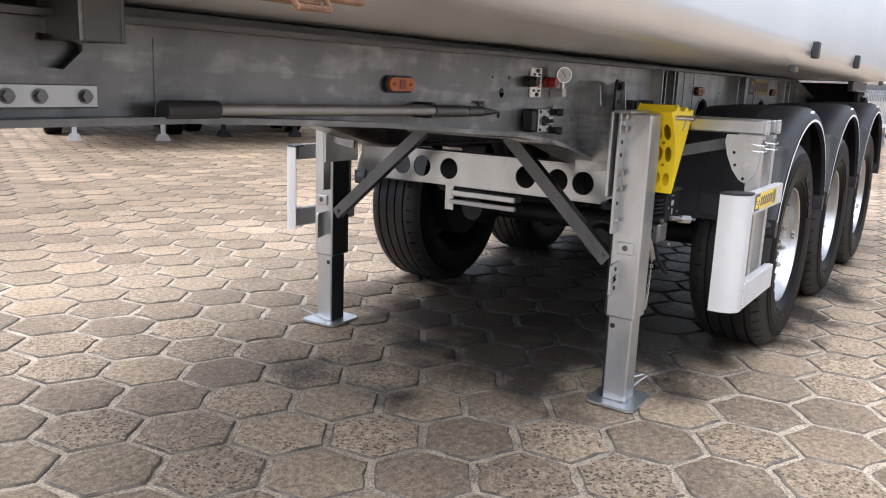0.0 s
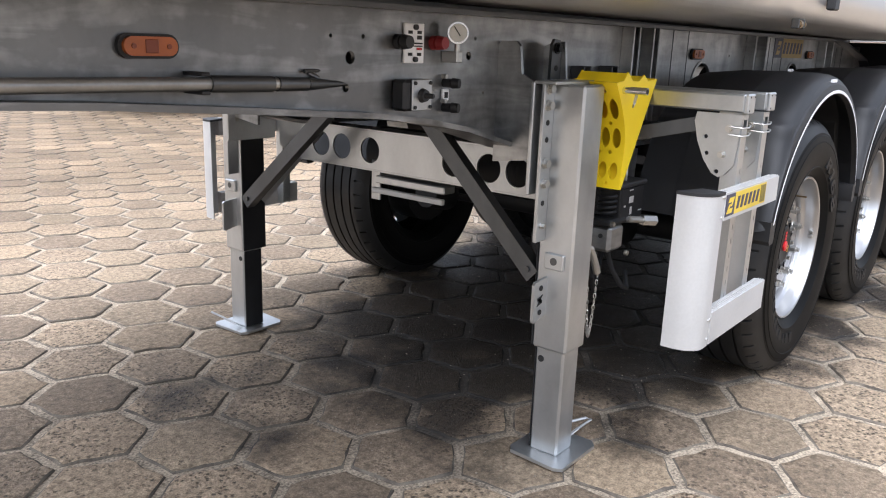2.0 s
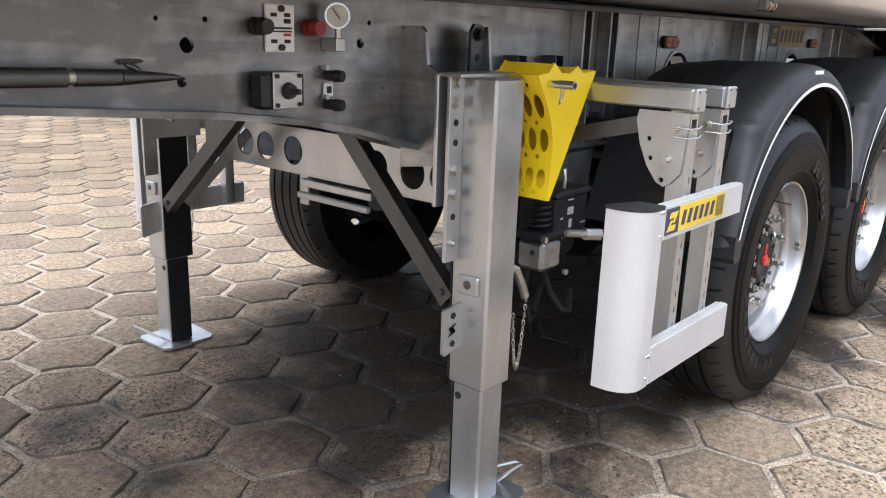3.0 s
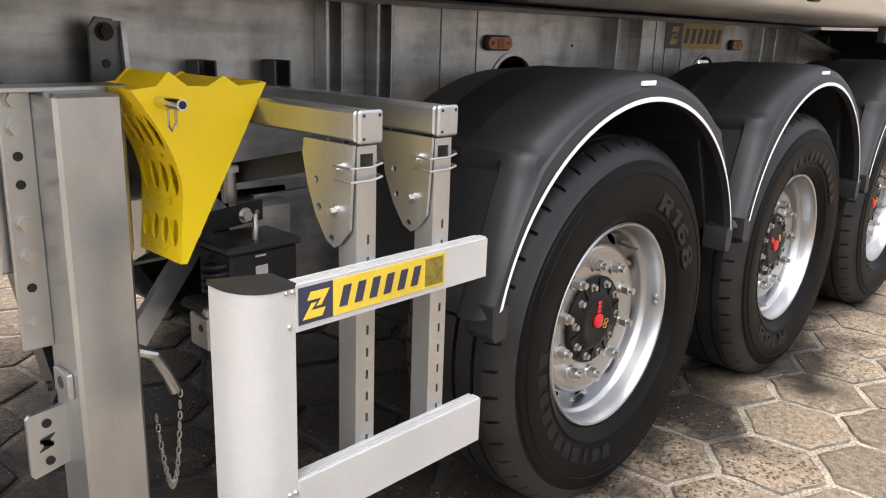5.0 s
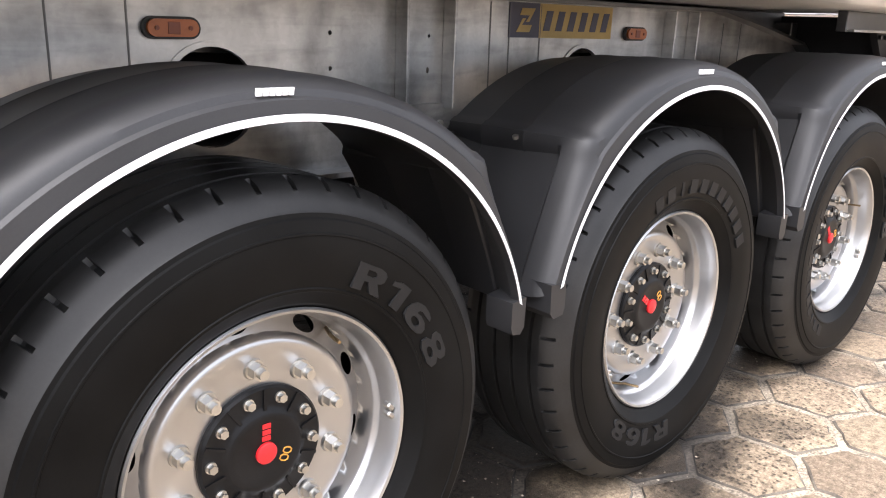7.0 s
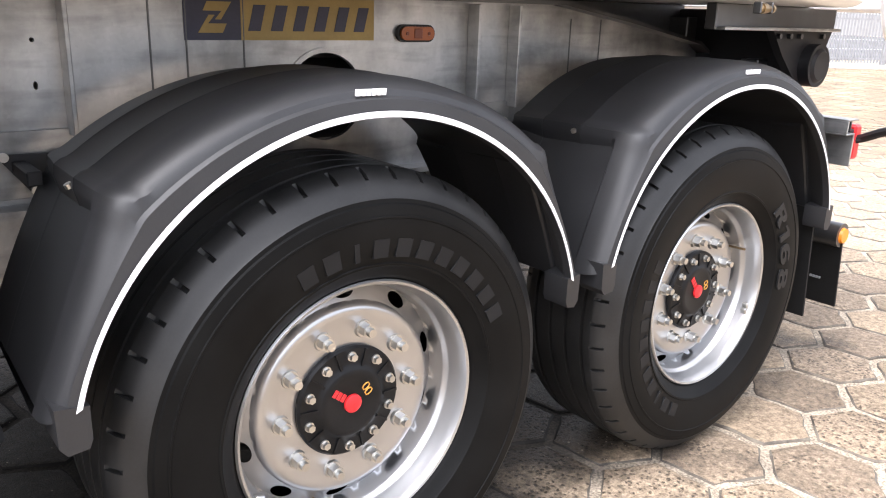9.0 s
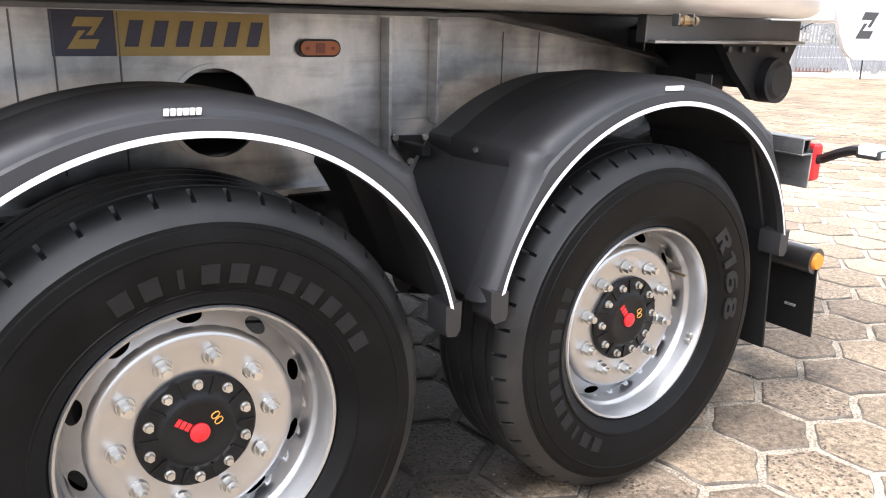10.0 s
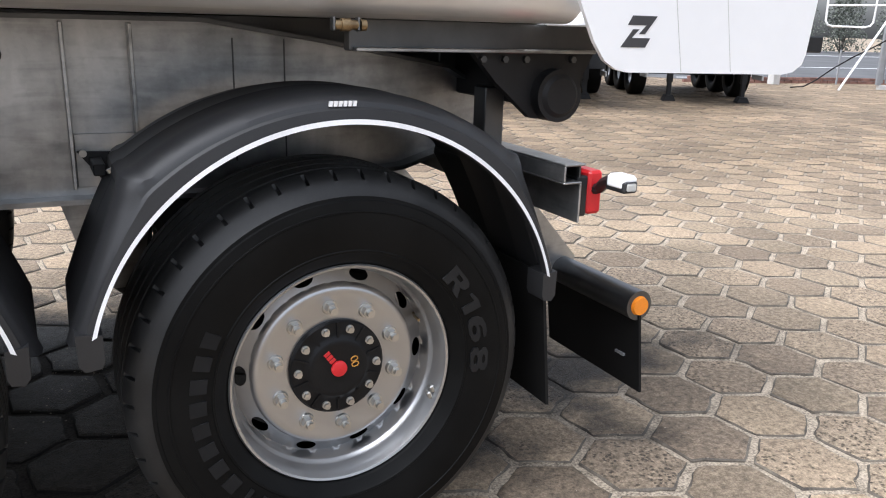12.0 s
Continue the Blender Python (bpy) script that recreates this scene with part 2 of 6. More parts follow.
    pit.inputs[7].default_value = (0.05, 0.043, 0.036, 1)
    l.new(pf.outputs[0], pit.inputs[0]), l.new(hs.outputs[0], pit.inputs[6])
    damp_shade, far_brown = ground_masks(n, l, pos)
    l.new(stained(n, l, damp_shade, far_brown, pit.outputs[2]), p.inputs["Base Color"])
    rr = n.new("ShaderNodeMapRange")
    rr.inputs["To Min"].default_value, rr.inputs["To Max"].default_value = 0.42, 0.85
    l.new(wear.outputs["Fac"], rr.inputs["Value"])
    p.inputs["Specular IOR Level"].default_value = 0.14
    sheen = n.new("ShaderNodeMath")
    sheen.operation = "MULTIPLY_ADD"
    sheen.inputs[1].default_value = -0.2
    l.new(damp_shade.outputs[0], sheen.inputs[0]), l.new(rr.outputs[0], sheen.inputs[2])
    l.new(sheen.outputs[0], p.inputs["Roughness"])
    hgt = n.new("ShaderNodeMath")
    hgt.operation = "SUBTRACT"
    l.new(grit.outputs["Fac"], hgt.inputs[0]), l.new(pf.outputs[0], hgt.inputs[1])
    h2 = n.new("ShaderNodeMath")
    h2.operation = "ADD"
    l.new(hgt.outputs[0], h2.inputs[0]), l.new(wear.outputs["Fac"], h2.inputs[1])
    b = n.new("ShaderNodeBump")
    b.inputs["Strength"].default_value, b.inputs["Distance"].default_value = 1.0, 0.009
    l.new(h2.outputs[0], b.inputs["Height"]), l.new(b.outputs[0], p.inputs["Normal"])
    return m


GALV = galvanised("galvanised_steel", (0.24, 0.243, 0.244), (0.62, 0.624, 0.62), (0.28, 0.44), 0.6, 0.92, 0.06, 0.72)
GALV_BRIGHT = galvanised("bright_galvanised_steel", (0.37, 0.386, 0.395), (0.66, 0.675, 0.68), (0.26, 0.38), 0.7, 0.87, 0.03)
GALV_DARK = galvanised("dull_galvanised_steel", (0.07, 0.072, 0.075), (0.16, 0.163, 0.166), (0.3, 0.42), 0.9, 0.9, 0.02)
TUB = surf("brushed_aluminium", (0.70, 0.70, 0.698), (0.78, 0.78, 0.778), (0.28, 0.36), 0.6, 1.0, 3, 0.0, speck=0.1)
TUB_LOW = surf("darker_tub_aluminium", (0.62, 0.62, 0.617), (0.74, 0.74, 0.737), (0.3, 0.4), 0.6, 1.0, 3, 0.0, speck=0.1)
ANOD = surf("pale_anodised_aluminium", (0.47, 0.464, 0.452), (0.55, 0.544, 0.532), (0.4, 0.5), 0.15, 3, 120, 0.02)
PLASTIC = surf("black_moulded_plastic", (0.009, 0.0092, 0.0102), (0.019, 0.0193, 0.021), (0.44, 0.6), 0, 4, 260, 0.08, spec=0.55)
RUBBER = surf("tyre_rubber", (0.003, 0.003, 0.003), (0.0065, 0.0065, 0.0064), (0.42, 0.58), 0, 6, 220, 0.05, spec=0.10)
# Greyer than the side walls: dust plus sky light painted on the shoulders.
TREAD = surf("dusty_skylit_tread_rubber", (0.007, 0.007, 0.007), (0.018, 0.0178, 0.0176), (0.42, 0.58), 0, 9, 160, 0.1, spec=0.45)
LETTER = surf("moulded_rubber_letters", (0.011, 0.0112, 0.0118), (0.016, 0.0162, 0.0168), (0.45, 0.55), 0, 9, 240, 0.03, spec=0.2)
FAINT = surf("worn_rubber_letters", (0.011, 0.0111, 0.0116), (0.0155, 0.0156, 0.0161), (0.42, 0.55), 0, 9, 240, 0.03, spec=0.12)
FLAP = surf("black_rubber_sheet", (0.004, 0.004, 0.004), (0.009, 0.009, 0.009), (0.6, 0.8), 0, 5, 150, 0.05, spec=0.2)
RIM = surf("silver_rim_paint", (0.44, 0.443, 0.448), (0.52, 0.523, 0.528), (0.28, 0.36), 0.93, 2, 8, 0.0, speck=0.1)
ZINC = plain("zinc_plated_steel", (0.55, 0.54, 0.51), 0.32, 0.95)
HUB = surf("black_hub_paint", (0.004, 0.004, 0.0045), (0.010, 0.010, 0.0105), (0.32, 0.5), 0, 12, 200, 0.05, spec=0.22)
UNDER = surf("black_chassis_paint", (0.006, 0.006, 0.007), (0.015, 0.015, 0.016), (0.45, 0.7), 0, 8, 120, 0.06, spec=0.35)
RED = plain("red_plastic", (0.62, 0.02, 0.025), 0.35)
DARK_RED = plain("dark_red_plastic", (0.24, 0.018, 0.02), 0.4)
ORANGE = plain("orange_lens", (0.85, 0.27, 0.02), 0.25)
AMBER = plain("dull_amber_lens", (0.42, 0.115, 0.028), 0.3)
DEEP_AMBER = plain("deep_amber_lens", (0.22, 0.05, 0.018), 0.3)
GOLD = plain("gold_print", (0.62, 0.30, 0.05), 0.5)
YELLOW = surf("yellow_plastic", (0.90, 0.63, 0.002), (0.95, 0.69, 0.004), (0.38, 0.5), 0, 4, 260, 0.03)
STICK_Y = surf("yellow_sticker_film", (0.60, 0.42, 0.03), (0.78, 0.57, 0.05), (0.35, 0.5), 0, 6, 150, 0.01)
STICK_B = surf("navy_sticker_film", (0.02, 0.022, 0.05), (0.035, 0.037, 0.075), (0.35, 0.5), 0, 6, 150, 0.01)
OCHRE = surf("ochre_sticker_film", (0.34, 0.235, 0.07), (0.44, 0.31, 0.10), (0.4, 0.55), 0, 6, 150, 0.01)
PRINT = surf("olive_print", (0.10, 0.08, 0.012), (0.30, 0.22, 0.02), (0.4, 0.55), 0, 60, 300, 0.0, speck=0.6)
WHITE = surf("white_paint", (0.84, 0.84, 0.84), (0.88, 0.88, 0.88), (0.28, 0.36), 0, 1.5, 20, 0.0)
STRIPE = plain("white_stripe", (0.82, 0.82, 0.82), 0.45)
BRASS = surf("dull_bronze", (0.16, 0.11, 0.06), (0.36, 0.26, 0.14), (0.3, 0.5), 0.85, 30, 200, 0.1)
BAR = surf("dull_aluminium_bar", (0.26, 0.258, 0.252), (0.36, 0.357, 0.35), (0.34, 0.44), 0.85, 6, 120, 0.02)
CHROME = plain("chrome", (0.72, 0.72, 0.72), 0.14, 1.0)
DIAL = plain("pale_dial", (0.55, 0.55, 0.52), 0.3)
# Print, and flat black discs that stand in for the dark of holes.
MARK = plain("black_print_and_holes", (0.012, 0.012, 0.012), 0.6)
TILE = paving("worn_concrete_paving", False)
TILE_FAR = paving("worn_concrete_paving_joined", True)
# Edges darkened by dirt and by painted shade of the joint gap.
TILE_EDGE = surf("dirty_shaded_paver_edge", (0.048, 0.04, 0.032), (0.19, 0.162, 0.127), (0.8, 0.95), 0, 12, 120, 0.3, damp_shade=True)
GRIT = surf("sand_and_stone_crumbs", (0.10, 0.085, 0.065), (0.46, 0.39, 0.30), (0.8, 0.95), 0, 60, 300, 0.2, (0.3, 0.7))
SAND = surf("sandy_joint_filling", (0.13, 0.106, 0.077), (0.50, 0.415, 0.31), (0.85, 0.97), 0, 11, 110, 1.0, (0.38, 0.62), 0.65, damp_shade=True)
BRICK = surf("red_brick", (0.13, 0.065, 0.05), (0.22, 0.115, 0.09), (0.75, 0.9), 0, 6, 90, 0.3, vary=0.25)
CONCRETE = surf("pale_concrete", (0.38, 0.37, 0.35), (0.52, 0.51, 0.49), (0.75, 0.9), 0, 3, 90, 0.2)
ASPHALT = surf("worn_asphalt", (0.045, 0.045, 0.047), (0.085, 0.085, 0.087), (0.8, 0.95), 0, 0.5, 60, 0.3)
# Leaf green lightened: distance haze is painted into the colour.
LEAF = surf("hazed_evergreen_leaves", (0.10, 0.115, 0.088), (0.20, 0.215, 0.18), (0.6, 0.8), 0, 2, 30, 0.1, vary=0.3)
BARK = plain("grey_bark", (0.08, 0.07, 0.06), 0.85)
RENDERED = surf("pale_rendered_wall", (0.24, 0.24, 0.238), (0.32, 0.32, 0.317), (0.7, 0.9), 0, 0.6, 20, 0.1)
ROOFING = surf("grey_roofing", (0.10, 0.10, 0.105), (0.17, 0.17, 0.175), (0.7, 0.9), 0, 0.6, 12, 0.2)
GLASS = surf("dark_window_glass", (0.02, 0.023, 0.026), (0.03, 0.033, 0.036), (0.05, 0.1), 0, 0.4, 3, 0.0)
RUST = surf("rusty_brown_steel", (0.14, 0.07, 0.04), (0.32, 0.18, 0.10), (0.5, 0.75), 0.3, 25, 160, 0.2)
EMBLEM = plain("dark_grey_print", (0.045, 0.045, 0.048), 0.5)
FENCE = plain("grey_fence_paint", (0.22, 0.225, 0.23), 0.5)

# ---- mesh helpers ----
YC = 1.115         # middle line of the trailer
MIRROR = [False]   # when set, a part is built on the far side of the middle line
SHIFT = [Vector((0.0, 0.0, 0.0))]   # where the group of parts in hand is set, from where it is drawn


def bm_new():
    return bmesh.new()


def box(bm, x0, x1, y0, y1, z0, z1, bev=0.002):
    v = [bm.verts.new((x, y, z)) for x in (x0, x1) for y in (y0, y1) for z in (z0, z1)]
    f = [bm.faces.new([v[i] for i in q]) for q in ((0, 1, 3, 2), (4, 6, 7, 5), (0, 4, 5, 1), (2, 3, 7, 6), (0, 2, 6, 4), (1, 5, 7, 3))]
    if bev:
        edges = list({e for q in f for e in q.edges})
        bmesh.ops.bevel(bm, geom=edges, offset=bev, segments=1, affect="EDGES", profile=0.5)
    return bm


def at_axis(axis, u, v, w):
    return {"x": (w, u, v), "y": (u, w, v), "z": (u, v, w)}[axis]


def prism(bm, pts, axis, a, b):
    """A polygon in the two other axes, drawn out along an axis from a to b."""
    lo = [bm.verts.new(at_axis(axis, u, v, a)) for u, v in pts]
    hi = [bm.verts.new(at_axis(axis, u, v, b)) for u, v in pts]
    bm.faces.new(lo), bm.faces.new(hi)
    for i in range(len(pts)):
        j = (i + 1) % len(pts)
        bm.faces.new((lo[i], lo[j], hi[j], hi[i]))
    return bm


def circle(u, v, r, n=20, ru=None, start=0.0):
    return [(u + (ru or r) * math.cos(start + 2 * math.pi * i / n), v + r * math.sin(start + 2 * math.pi * i / n)) for i in range(n)]


def plate(bm, outer, holes, axis, a, b):
    """A flat plate with holes through it."""
    edges = []
    for loop in (outer, *holes):
        vs = [bm.verts.new(at_axis(axis, u, v, a)) for u, v in loop]
        edges += [bm.edges.new((vs[i], vs[(i + 1) % len(vs)])) for i in range(len(vs))]
    made = bmesh.ops.triangle_fill(bm, use_beauty=True, use_dissolve=False, edges=edges)
    faces = [g for g in made["geom"] if isinstance(g, bmesh.types.BMFace)]
    ext = bmesh.ops.extrude_face_region(bm, geom=faces)
    step = Vector(at_axis(axis, 0, 0, b - a))
    bmesh.ops.translate(bm, vec=step, verts=[g for g in ext["geom"] if isinstance(g, bmesh.types.BMVert)])
    return bm


def cyl(bm, p0, p1, r, r2=None, n=16):
    p0, p1 = Vector(p0), Vector(p1)
    q = (p1 - p0).to_track_quat("Z", "Y")
    rings = []
    for p, rr in ((p0, r), (p1, r if r2 is None else r2)):
        rings.append([bm.verts.new(p + q @ Vector((rr * math.cos(2 * math.pi * i / n), rr * math.sin(2 * math.pi * i / n), 0))) for i in range(n)])
    for i in range(n):
        bm.faces.new((rings[0][i], rings[0][(i + 1) % n], rings[1][(i + 1) % n], rings[1][i]))
    bm.faces.new(rings[0][::-1]), bm.faces.new(rings[1])
    return bm


def rod(bm, pts, r, n=8, closed=False):
    """A round bar along a line of points."""
    pts = [Vector(p) for p in pts]
    rings = []
    k = len(pts)
    for i, p in enumerate(pts):
        a = pts[(i - 1) % k] if closed or i else p
        b = pts[(i + 1) % k] if closed or i < k - 1 else p
        q = (b - a).to_track_quat("Z", "Y")
        rings.append([bm.verts.new(p + q @ Vector((r * math.cos(2 * math.pi * j / n), r * math.sin(2 * math.pi * j / n), 0))) for j in range(n)])
    for i in range(k if closed else k - 1):
        A, B = rings[i], rings[(i + 1) % k]
        sh = min(range(n), key=lambda s: (A[0].co - B[s].co).length)
        for j in range(n):
            bm.faces.new((A[j], A[(j + 1) % n], B[(j + 1 + sh) % n], B[(j + sh) % n]))
    if not closed:
        bm.faces.new(rings[0][::-1]), bm.faces.new(rings[-1])
    return bm


def lathe(bm, prof, n=64, cx=0.0, cz=0.0, cy=0.0, shift=None, closed=False):
    """A profile of (radius, y) turned about an axis along y."""
    cols = []
    for i in range(n):
        a = 2 * math.pi * i / n
        col = []
        for j, (r, y) in enumerate(prof):
            rr = r + (shift(i, j) if shift else 0)
            col.append(bm.verts.new((cx + rr * math.cos(a), cy + y, cz + rr * math.sin(a))))
        cols.append(col)
    m = len(prof)
    for i in range(n):
        A, B = cols[i], cols[(i + 1) % n]
        for j in range(m if closed else m - 1):
            bm.faces.new((A[j], A[(j + 1) % m], B[(j + 1) % m], B[j]))
    return bm


def nut(bm, x, y, z, r, h, axis="y", sign=-1, n=6):
    d = {"x": (sign, 0, 0), "y": (0, sign, 0), "z": (0, 0, sign)}[axis]
    a = Vector((x, y, z))
    return cyl(bm, a, a + Vector(d) * h, r, None, n)


def part(name, bm, material, parent=None, label="", angle=32):
    """Links a bmesh as one mesh object, under a thing or a part of one."""
    if SHIFT[0].length:
        bmesh.ops.translate(bm, vec=SHIFT[0], verts=bm.verts)
    if MIRROR[0]:
        for v in bm.verts:
            v.co.y = 2 * YC - v.co.y
    bmesh.ops.recalc_face_normals(bm, faces=bm.faces)
    me = bpy.data.meshes.new(name)
    bm.to_mesh(me)
    bm.free()
    me.materials.append(material)
    me.polygons.foreach_set("use_smooth", [True] * len(me.polygons))
    me.set_sharp_from_angle(angle=radians(angle))
    ob = new(name, me)
    if parent:
        ob.parent = parent
    if label:
        tagged(ob, label)
    return ob

# ---- the tipper semi-trailer ----
trailer = tagged(new("semi_trailer"), "three-axle tipper semi-trailer with galvanised chassis and aluminium tub", "semi-trailer")
HUB_Z, AXLES = 0.524, (0.0, 1.31, 2.62)
WEB = 0.505        # outer face of the near chassis beam


def shift(dx=0.0, dy=0.0, dz=0.0):
    SHIFT[0] = Vector((dx, dy, dz))


def both_sides(build):
    for far in (False, True):
        MIRROR[0] = far
        build()
        shift()
    MIRROR[0] = False


# chassis beams: web with cut-outs, flanges, ribs
WEB_TOP = [(-4.16, 1.372), (-2.3, 1.376), (-2.1, 1.377), (-1.5, 1.378), (2.4, 1.393), (2.75, 1.342), (3.161, 1.271), (3.372, 1.152)]
WEB_LOW = [(3.37, 1.082), (3.005, 0.97), (2.5, 0.924), (1.001, 0.933), (-0.586, 0.953), (-1.2, 0.968), (-1.33, 0.995), (-1.45, 1.026), (-1.62, 1.073), (-1.8, 1.106), (-2, 1.13), (-2.1, 1.137), (-2.3, 1.15), (-2.37, 1.155), (-2.68, 1.176), (-2.95, 1.187), (-3.3, 1.2), (-4.16, 1.2)]


def neck(bm):
    """The beams draw in a little ahead of the air controls."""
    for v in bm.verts:
        v.co.y += 0.042 * max(0.0, min(1.0, (-2.1 - v.co.x) / 0.2))
    return bm


def beam():
    holes = [] if MIRROR[0] else [circle(hx, 1.135, 0.115, 28) for hx in (0.19, 1.555)]
    if not MIRROR[0]:
        holes += [circle(-2.03, 1.26, 0.016), circle(-1.558, 1.268, 0.012), circle(-2.045, 1.188, 0.011), circle(-1.747, 1.162, 0.010),
                  circle(-1.529, 1.317, 0.006, 10), circle(-1.479, 1.162, 0.006, 10), circle(-2.094, 1.31, 0.005, 10), circle(-1.986, 1.311, 0.006, 10),
                  circle(0.516, 1.285, 0.006, 10), circle(0.516, 1.197, 0.006, 10), circle(0.852, 1.281, 0.005, 10), circle(0.85, 1.187, 0.009, 10, 0.005)]
    b = part("chassis_beam", neck(plate(bm_new(), WEB_TOP + WEB_LOW, holes, "y", WEB, WEB + 0.012)), GALV, trailer, "galvanised steel main beam with stained web")
    bm = bm_new()
    for (xa, za), (xb, zb) in zip(WEB_LOW[:-1], WEB_LOW[1:]):
        prism(bm, [(xa, za), (xb, zb), (xb, zb - 0.014), (xa, za - 0.014)], "y", WEB - 0.065, WEB + 0.085)
    bmesh.ops.remove_doubles(bm, verts=bm.verts, dist=1e-4)
    part("bottom_flange", neck(bm), GALV, b)
    bm = bm_new()
    for (xa, za), (xb, zb) in zip(WEB_TOP[:-1], WEB_TOP[1:]):
        prism(bm, [(xa, za), (xb, zb), (xb, zb + 0.012), (xa, za + 0.012)], "y", WEB - 0.06, WEB + 0.085)
    bmesh.ops.remove_doubles(bm, verts=bm.verts, dist=1e-4)
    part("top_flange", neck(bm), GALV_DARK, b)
    for x in (-0.62, -0.572, -0.45, -0.40, 0.73, 0.905, 2.045, 2.21):
        top = 1.386
        low = 0.95 if x not in (0.905, 2.21) else 1.08
        part("web_rib", box(bm_new(), x, x + 0.01, WEB - 0.05, WEB, low, top, 0.0015), GALV, b)
    for xa in (0.74, 2.055):
        part("rib_plate", box(bm_new(), xa + 0.003, xa + 0.165, WEB - 0.012, WEB - 0.004, 0.95, 1.095, 0.001), GALV, b)
    for x in (-0.16, 0.0, 1.095, 1.18, 1.324, 2.49, 2.64):
        part("weld_seam", box(bm_new(), x, x + 0.0045, WEB - 0.0025, WEB + 0.001, 1.0, 1.352 if x > 2.4 else 1.384, 0.001), GALV_DARK, b)
    # rolled rims round the large cut-outs
    for hx in () if MIRROR[0] else (0.19, 1.555):
        bm = lathe(bm_new(), [(0.115, -0.004), (0.128, -0.004), (0.128, 0.001), (0.115, 0.001)], 40, hx, 1.135, WEB, closed=True)
        part("cutout_rim", bm, GALV, b)


both_sides(beam)


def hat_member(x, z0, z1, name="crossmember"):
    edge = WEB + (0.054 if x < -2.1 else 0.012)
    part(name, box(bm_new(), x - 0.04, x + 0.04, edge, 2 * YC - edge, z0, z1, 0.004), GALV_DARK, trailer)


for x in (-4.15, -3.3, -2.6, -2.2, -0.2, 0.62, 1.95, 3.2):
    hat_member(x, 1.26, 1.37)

# front: bolted king-pin bracket on the near beam, with a tub rest post over it
shift(0.105, 0.042, -0.033)
front = part("king_pin_bracket", box(bm_new(), -3.95, -3.592, WEB - 0.032, WEB - 0.02, 1.25, 1.292, 0.002), GALV_BRIGHT, trailer, "bolted galvanised angle bracket")
plate(bm := bm_new(), [(-3.93, 1.292), (-3.592, 1.292), (-3.57, 1.37), (-3.535, 1.405), (-3.93, 1.405)],
      [[(-3.70, 1.322), (-3.655, 1.318), (-3.617, 1.352), (-3.617, 1.362), (-3.65, 1.375), (-3.70, 1.38), (-3.712, 1.35)]], "y", WEB - 0.03, WEB - 0.018)
part("gusset_plate", bm, GALV, front)
for x in (-3.76, -3.703, -3.618, -3.85):
    bm = cyl(bm_new(), (x, WEB - 0.032, 1.271), (x, WEB - 0.035, 1.271), 0.0135, None, 16)
    nut(bm, x, WEB - 0.035, 1.271, 0.0105, 0.008)
    part("bracket_bolt", bm, GALV, front)
post = part("tub_rest_post", box(bm_new(), -3.676, -3.606, 0.37, 0.378, 1.366, 1.56, 0.002), GALV_DARK, trailer, "folded steel tub rest post")
part("post_side", box(bm_new(), -3.684, -3.676, 0.37, 0.50, 1.366, 1.56, 0.002), GALV, post)
part("post_side", box(bm_new(), -3.606, -3.598, 0.37, 0.50, 1.366, 1.56, 0.002), GALV_DARK, post)
part("web_joint", box(bm_new(), -3.448, -3.4455, WEB - 0.002, WEB, 1.225, 1.385, 0.0005), GALV, trailer)

shift()

# stowed lever bar along the front web
shift(0.03, 0.042, 0.0)
bar = part("lever_bar", cyl(bm_new(), (-3.262, 0.45, 1.2124), (-2.473, 0.45, 1.2052), 0.0142, None, 20), BAR, trailer, "bright stowed lever bar with dark plastic sleeves")
part("end_sleeve", cyl(bm_new(), (-3.394, 0.45, 1.213), (-3.262, 0.45, 1.2124), 0.0198, None, 24), PLASTIC, bar)
part("grip_sleeve", cyl(bm_new(), (-2.473, 0.45, 1.2052), (-2.312, 0.45, 1.2025), 0.0178, None, 24), GALV_DARK, bar)
part("grip_ring", cyl(bm_new(), (-2.312, 0.45, 1.2025), (-2.297, 0.45, 1.2022), 0.0135, None, 24), ZINC, bar)
part("taper", cyl(cyl(bm_new(), (-2.297, 0.45, 1.2022), (-2.212, 0.45, 1.2004), 0.0165, 0.0155, 24), (-2.212, 0.45, 1.2004), (-2.065, 0.47, 1.197), 0.0155, 0.005, 24), GALV_DARK, bar)
for z in (1.221, 1.184):
    part("bar_clip", box(bm_new(), -2.497, -2.477, 0.436, WEB, z, z + 0.008, 0.002), PLASTIC, bar)
bm = rod(bm_new(), [(-2.183, WEB, 1.2253), (-2.183, 0.47, 1.2253), (-2.168, 0.46, 1.2125), (-2.163, 0.455, 1.1956)], 0.006)
rod(bm, [(-2.202, 0.468, 1.228), (-2.124, 0.475, 1.2292)], 0.005)
part("bar_hook", bm, GALV_DARK, bar)


shift()


def side_marker(x, z, lens):
    k = part("side_marker_lamp", prism(bm_new(), [(x + u, z + v) for u, v in stadium(0.066, 0.024)], "y", WEB - 0.012, WEB), PLASTIC, trailer, "oval side marker lamp in black rubber surround")
    part("lens", prism(bm_new(), [(x + u, z + v) for u, v in stadium(0.058, 0.0185)], "y", WEB - 0.021, WEB - 0.012), lens, k, "amber lens")
    part("lens_core", box(bm_new(), x - 0.014, x + 0.014, WEB - 0.0235, WEB - 0.021, z - 0.013, z + 0.013, 0.001), DEEP_AMBER, k)
    for s in (-0.038, 0.038):
        part("lens_screw", cyl(bm_new(), (x + s, WEB - 0.021, z), (x + s, WEB - 0.0235, z), 0.005, None, 12), DEEP_AMBER, k)


